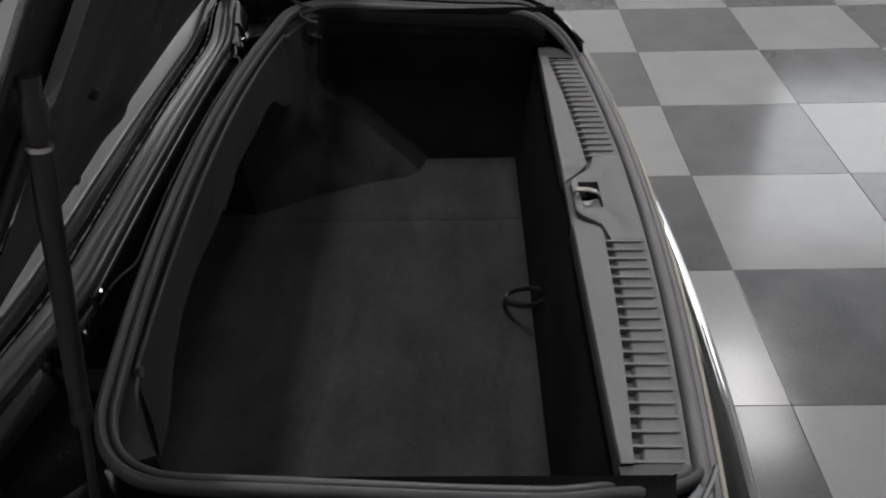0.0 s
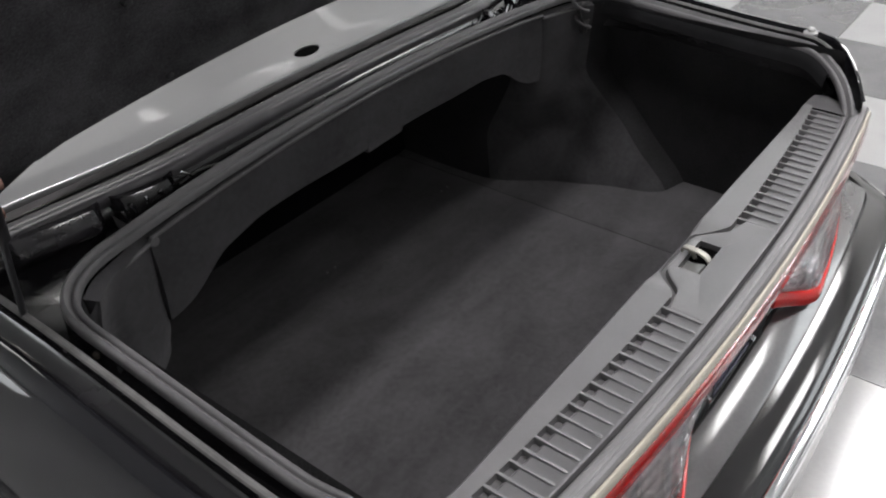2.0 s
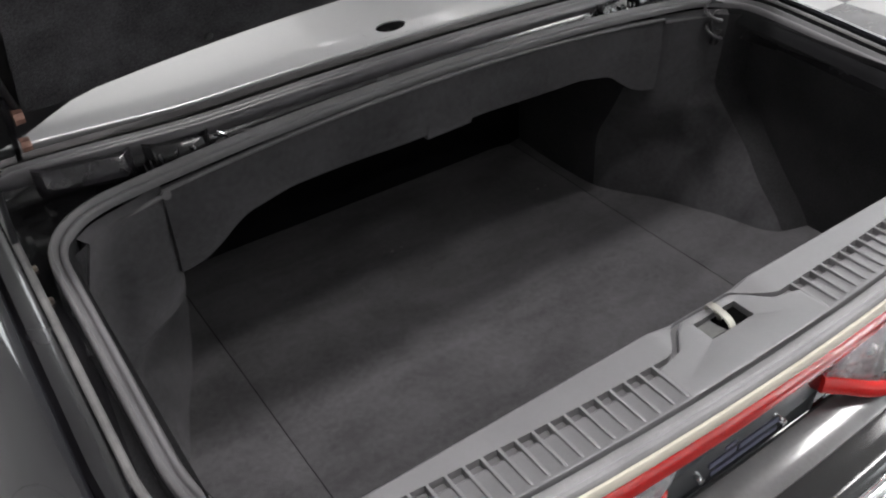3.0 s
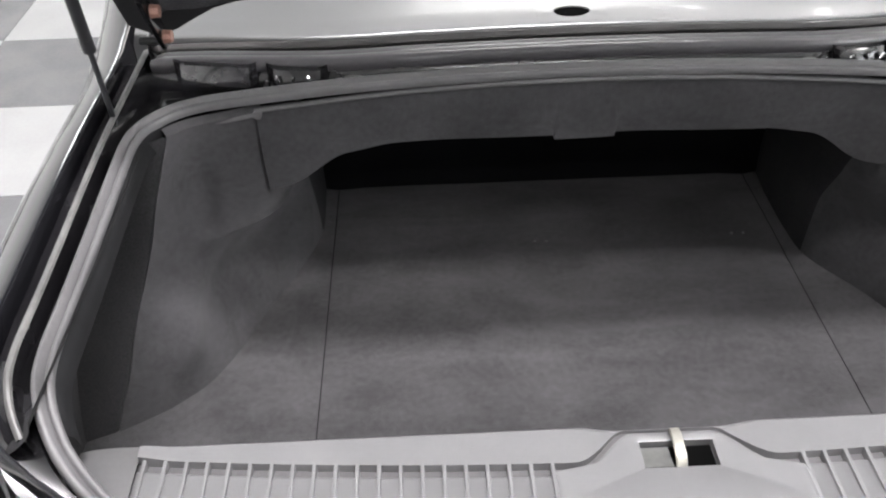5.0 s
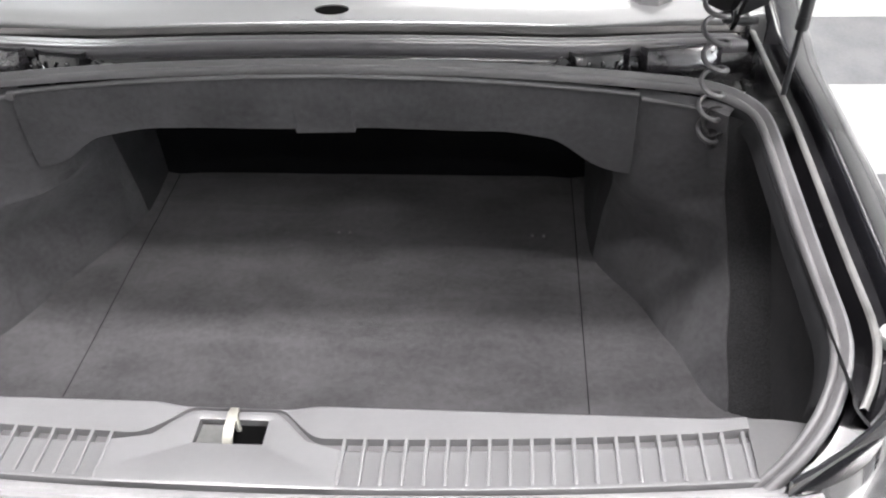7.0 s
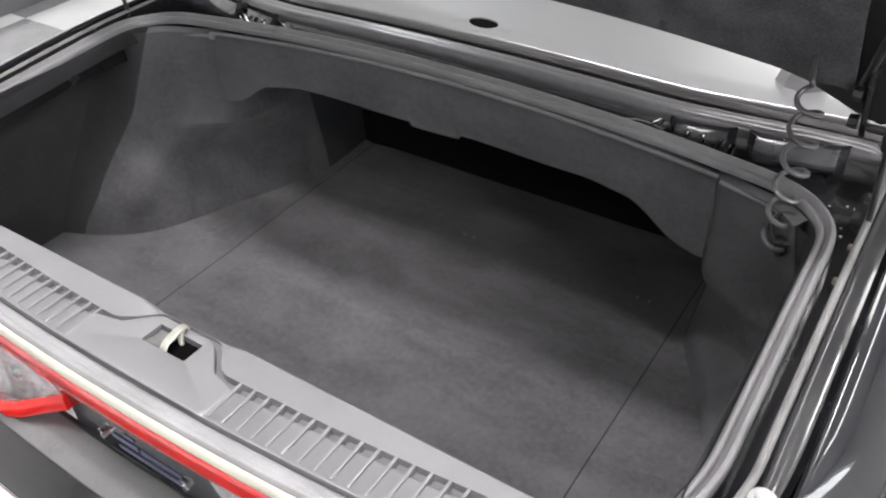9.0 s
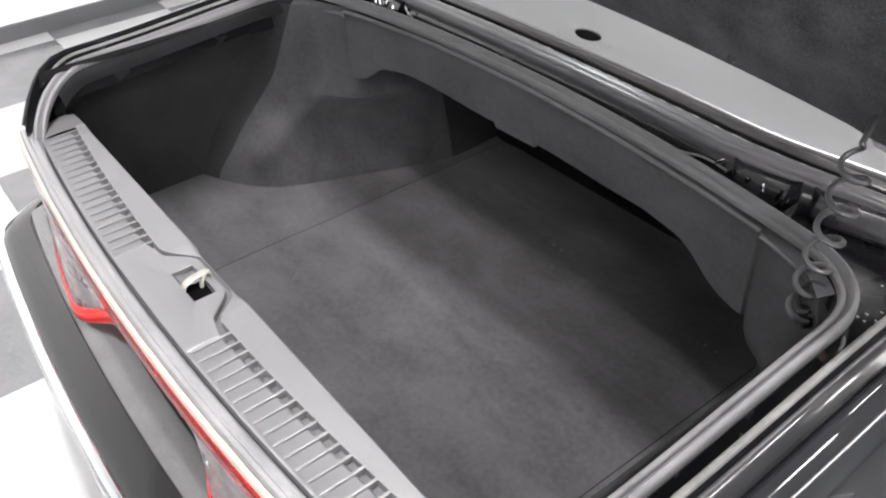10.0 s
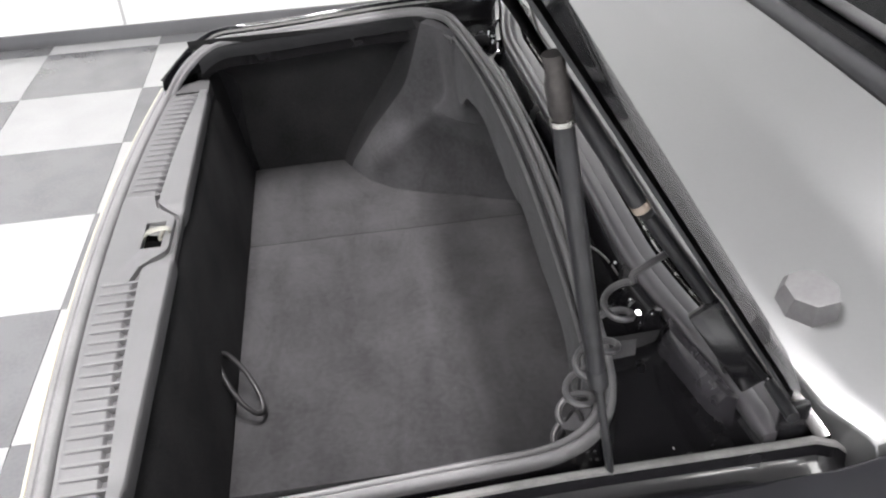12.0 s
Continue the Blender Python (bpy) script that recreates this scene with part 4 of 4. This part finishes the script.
        rows.append([(x, -0.085 + b, 0.40), (x, -0.092 + b, 0.446), (x, -0.100 + b, 0.454), (x, -0.135 + b, 0.450), (x, -0.150 + b, 0.440), (x, -0.156 + b, 0.427), (x, -0.156 + b, 0.40), (x, -0.165 + b, 0.33), (x, -0.15 + b, 0.27), (x, -0.08 + b, 0.24)])
    bumper = part("bumper", loft(rows, caps=False), BUMPER_SKIN, car, "satin black rear bumper with a chrome strip")
    rows = [[(x, -0.148 + bumper_y(x), 0.438), (x, -0.153 + bumper_y(x), 0.4405), (x, -0.159 + bumper_y(x), 0.4395), (x, -0.164 + bumper_y(x), 0.435), (x, -0.167 + bumper_y(x), 0.427), (x, -0.167 + bumper_y(x), 0.415), (x, -0.163 + bumper_y(x), 0.406), (x, -0.1545 + bumper_y(x), 0.402)] for x in xb]
    part("chrome_strip", loft(rows), CHROME, bumper, "bright chrome strip")
    part("lower_body", boxed(-0.6, 0.6, -0.02, 1.6, 0.18, 0.33, 0.03), BUMPER_SKIN, car)


LID_D, LID_N = Vector((0, -0.53, 0.848)), Vector((0, 0.848, 0.53))
LID_O = Vector((0, 0.645, 0.79))


def lid_point(x, u, depth):
    crown = -0.007 * (x / 0.6) ** 2
    return LID_O + LID_D * u + LID_N * (depth + crown) + Vector((x, 0, 0))


def build_lid(car):
    length = 0.66
    def front(x):
        return 0.072 * (1 - (x / 0.6) ** 2) - 0.045 * smoothstep(0.46, 0.58, abs(x)) + 0.055 * smoothstep(0.565, 0.622, abs(x)) ** 2
    xs = [-1 + 2 * i / 40 for i in range(41)]
    def grid(inset_f, inset_s, inset_r, depth, nu=24, wave=0.0):
        rows = []
        for k in range(nu + 1):
            row = []
            for e in xs:
                x = e * (0.611 - inset_s)
                u0, u1 = front(x) + inset_f + (0.04 * smoothstep(0.86, 1.0, abs(e)) ** 2 if wave else 0.0), length - inset_r - 0.03 * e * e
                u = u0 + (u1 - u0) * k / nu
                d = depth
                if depth > 0.017:
                    d -= 0.015 * smoothstep(0.84, 1.0, abs(e)) ** 2
                if wave:
                    calm = smoothstep(0.0, 0.12, k / nu) * smoothstep(1.0, 0.9, k / nu) * smoothstep(1.0, 0.9, abs(e))
                    d += calm * wave * noise.noise(Vector((5 * x, 5 * u, 1.3))) + calm * 0.5 * wave * noise.noise(Vector((13 * x, 13 * u, 4.1)))
                    d -= calm * wave * 1.1 * (math.exp(-((abs(x) - 0.22 - 0.25 * u) / 0.02) ** 2) + math.exp(-((u - 0.4) / 0.02) ** 2))
                row.append(lid_point(x, u, d))
            rows.append(row)
        return rows
    # outer skin with turned-down edge
    skin = grid(0, 0, 0, 0.022)
    bm = loft(skin)
    bmesh.ops.solidify(bm, geom=bm.faces[:], thickness=0.003)
    lid = part("boot_lid", bm, PAINT, car, "open glossy black boot lid with a felt lining")
    bm = bmesh.new()
    edge_a, edge_b, edge_c = grid(0.002, 0.002, 0.002, 0.018), grid(0.004, 0.004, 0.004, 0.0), grid(0.035, 0.089, 0.05, 0.0)
    def ring(g):
        return g[0] + [r[-1] for r in g[1:-1]] + g[-1][::-1] + [r[0] for r in g[-2:0:-1]]
    loft([ring(edge_a), ring(edge_b), ring(edge_c), ring(grid(0.037, 0.091, 0.052, 0.014))], closed_v=True, bm=bm)
    part("inner_frame", bm, EDGE, lid, "black painted inner frame")
    bm = loft(grid(0.026, 0.067, 0.05, -0.013, 60, 0.008))
    part("liner", bm, FELT, lid, "black felt liner with shallow folds")
    # push buttons in the liner and the hinge links along both sides
    for sx in (1, -1):
        for x, u in ((0.32, 0.092), (0.40, 0.244), (0.14, 0.30)):
            a = lid_point(sx * x, u, -0.012)
            part("liner_button", tube([a + LID_N * 0.004, a - LID_N * 0.003, a - LID_N * 0.005], 0.006, 12, radii=[0.006, 0.0055, 0.0035]), EDGE, lid, "small black push button")
        a, b, c = lid_point(sx * 0.572, 0.33, -0.010), lid_point(sx * 0.582, 0.225, -0.012), lid_point(sx * 0.548, 0.04, -0.008)
        link = part("hinge_link", tube([a, a.lerp(b, 0.5), b], 0.0065, 12), STRUT_PAINT, lid, "black hinge link with a pale end")
        part("link_end", tube([b, b + (b - a) * 0.06], 0.0068, 12), FITTING_PALE, link)
        part("link_arm", tube([b + (c - b) * 0.08, b.lerp(c, 0.5), c], 0.0055, 10), STRUT_PAINT, link)


def build_hardware(car):
    for sx in (1, -1):
        a, b = Vector((sx * 0.607, 0.505, 0.682)), Vector((sx * 0.595, 0.447, 1.072))
        d = (b - a).normalized()
        rod = part("gas_strut", tube([a, a + d * 0.15], 0.0036, 10), STRUT_PAINT, car, "black gas strut holding the lid")
        part("strut_tube", tube([a + d * 0.145, a + d * 0.15, a + d * 0.368], 0.0074, 14, radii=[0.0058, 0.0074, 0.0074]), STRUT_PAINT, rod)
        part("strut_collar", tube([a + d * 0.143, a + d * 0.160], 0.0079, 14), STRUT_PAINT, rod)
        part("strut_end", tube([a + d * 0.371, a + d * 0.376, a + d * 0.396, a + d * 0.401, a + d * 0.414], 0.0076, 14, radii=[0.006, 0.0078, 0.0078, 0.0066, 0.0072]), FITTING, rod, "weathered end fitting")
        part("strut_ring", tube([a + d * 0.3675, a + d * 0.3710], 0.0082, 14), STEEL, rod)
        part("strut_foot", tube([a - d * 0.02, a + d * 0.012], 0.008, 12), STRUT_PAINT, rod)
        # hinge
        hinge = part("hinge", boxed(sx * 0.590 - 0.004, sx * 0.590 + 0.004, 0.650, 0.676, 0.68, 0.757, 0.004), INNER_PAINT, car, "black steel hinge")
        m = Matrix.Translation((sx * 0.562, 0.612, 0.80)) @ pose(0, 0, 0, 32, 0, 0)
        part("hinge_arm", boxed(-0.004, 0.004, -0.014, 0.014, -0.05, 0.06, 0.003, m), INNER_PAINT, hinge)
        for y, z in ((0.618, 0.775), (0.592, 0.822)):
            part("bolt", tube([(sx * 0.556, y, z), (sx * 0.545, y, z)], 0.0095, 8, radii=[0.0095, 0.0085]), COPPER_BOLT if sx < 0 else STRUT_PAINT, hinge, "rusty pink bolt head" if sx < 0 else "")
        part("hinge_pin", tube([(sx * 0.560, 0.655, 0.752), (sx * 0.602, 0.655, 0.752)], 0.006, 10), STRUT_PAINT, hinge)
        for y in (0.50, 0.432):
            part("gutter_clip", boxed(sx * 0.600 - 0.006, sx * 0.600 + 0.006, y - 0.004, y + 0.004, 0.676, 0.688, 0.002), FITTING_PALE, car, "pale pinkish clip")
        # stamped pockets of the front channel
        for x0, x1 in ((0.440, 0.556), (0.342, 0.426)):
            rows = []
            for x, k in ((x0, 0.0), (x0 + 0.010, 0.85), (x0 + 0.016, 1.0), (0.5 * (x0 + x1), 1.0), (x1 - 0.016, 1.0), (x1 - 0.010, 0.85), (x1, 0.0)):
                y = 0.592 + front_sweep(x)
                rows.append([(sx * x, y + 0.002, 0.736 - 0.004 * k), (sx * x, y - 0.0045 * k, 0.7335 - 0.004 * k), (sx * x, y - 0.0145 * k, 0.716), (sx * x, y - 0.017 * k, 0.706), (sx * x, y - 0.012 * k, 0.699), (sx * x, y + 0.002, 0.695)])
            pocket = part("stamped_boss", loft(rows, caps=False), BOSS if x0 > 0.4 else INNER_PAINT, car, "glossy black stamped boss in the channel", angle=25)
        # chrome bars added as the glints on the black stamped folds
        for x0, z0, x1, z1, r in ((0.3335, 0.736, 0.3185, 0.722, 0.0018), (0.366, 0.716, 0.371, 0.727, 0.0035), (0.392, 0.713, 0.388, 0.728, 0.0022), (0.407, 0.714, 0.413, 0.729, 0.0032), (0.421, 0.713, 0.425, 0.724, 0.0018)):
            part("fold_glint", tube([(sx * x0, 0.588, z0 - 0.004), (sx * (x0 + x1) / 2, 0.586, (z0 + z1) / 2 - 0.003), (sx * x1, 0.588, z1 - 0.004)], r, 8), CHROME, pocket, "chrome bar standing in for a glint on a stamped fold")
    # coiled cable from the lid to the right trim
    pts = []
    a, b = Vector((0.507, 0.541, 0.85)), Vector((0.523, 0.484, 0.666))
    turns, r = 6.0, 0.0140
    for k in range(int(turns * 24) + 1):
        f = k / int(turns * 24)
        q = 2 * math.pi * turns * f
        c = a.lerp(b, f) + Vector((0.004 * math.sin(5 * f), -0.008 * math.sin(math.pi * f), 0))
        rr = r * (0.9 + 0.2 * math.sin(3 * f + 0.6)) * smoothstep(0.0, 0.12, f)
        pts.append(c + Vector((rr * math.cos(q), rr * math.sin(q), 0.002 * math.sin(q))))
    pts = [(0.499, 0.574, 0.862), (0.503, 0.558, 0.857)] + pts
    cable = part("coiled_cable", tube(pts, 0.0032, 8), CABLE, car, "black coiled cable to the lid")
    part("plug", tube([b + Vector((0.0, 0.0, 0.012)), b + Vector((0.004, 0.006, -0.01))], 0.007, 10), CORD, cable)


def build_car():
    car = thing("car", "black car with its boot lid open and an empty carpeted boot", "car")
    build_tub(car)
    build_opening(car)
    build_fenders(car)
    build_deck(car)
    build_rear(car)
    build_lid(car)
    build_hardware(car)
    build_sill(car)
    return car


floor = build_room()
build_car()

# ---- floor tiles, last ----
tile_bm = boxed(-TILE / 2 + 0.0008, TILE / 2 - 0.0008, -TILE / 2 + 0.0008, TILE / 2 - 0.0008, -0.006, 0.0, 0.0008)
meshes = {}
for dark, mat in ((True, TILE_DARK), (False, TILE_LIGHT)):
    ob = part("tile", tile_bm.copy(), mat, floor, flat=True)
    meshes[dark] = ob.data
    bpy.data.objects.remove(ob)
tile_bm.free()
far = {True: bmesh.new(), False: bmesh.new()}
for i in range(-7, 12):
    for j in range(-11, 15):
        x0, x1 = max(TX + i * TILE, ROOM_X0), min(TX + (i + 1) * TILE, ROOM_X1)
        y0, y1 = max(TY + j * TILE, ROOM_Y0), min(TY + (j + 1) * TILE, ROOM_Y1)
        if x1 - x0 < 0.02 or y1 - y0 < 0.02:
            continue
        dark = (i + j) % 2 == 1
        whole = x1 - x0 > TILE - 0.01 and y1 - y0 > TILE - 0.01
        if whole and i < 9 and -7 <= j <= 6:
            tile = new("tile", meshes[dark])
            tile.parent = floor
            tile.location = Vector(((x0 + x1) / 2, (y0 + y1) / 2, 0)) * S
        else:
            box(far[dark], x0 + 0.0008, x1 - 0.0008, y0 + 0.0008, y1 - 0.0008, -0.006, 0.0)
for dark, mat in ((True, TILE_DARK), (False, TILE_LIGHT)):
    tagged(part("far_tiles", far[dark], mat, floor, flat=True), kind="stuff")
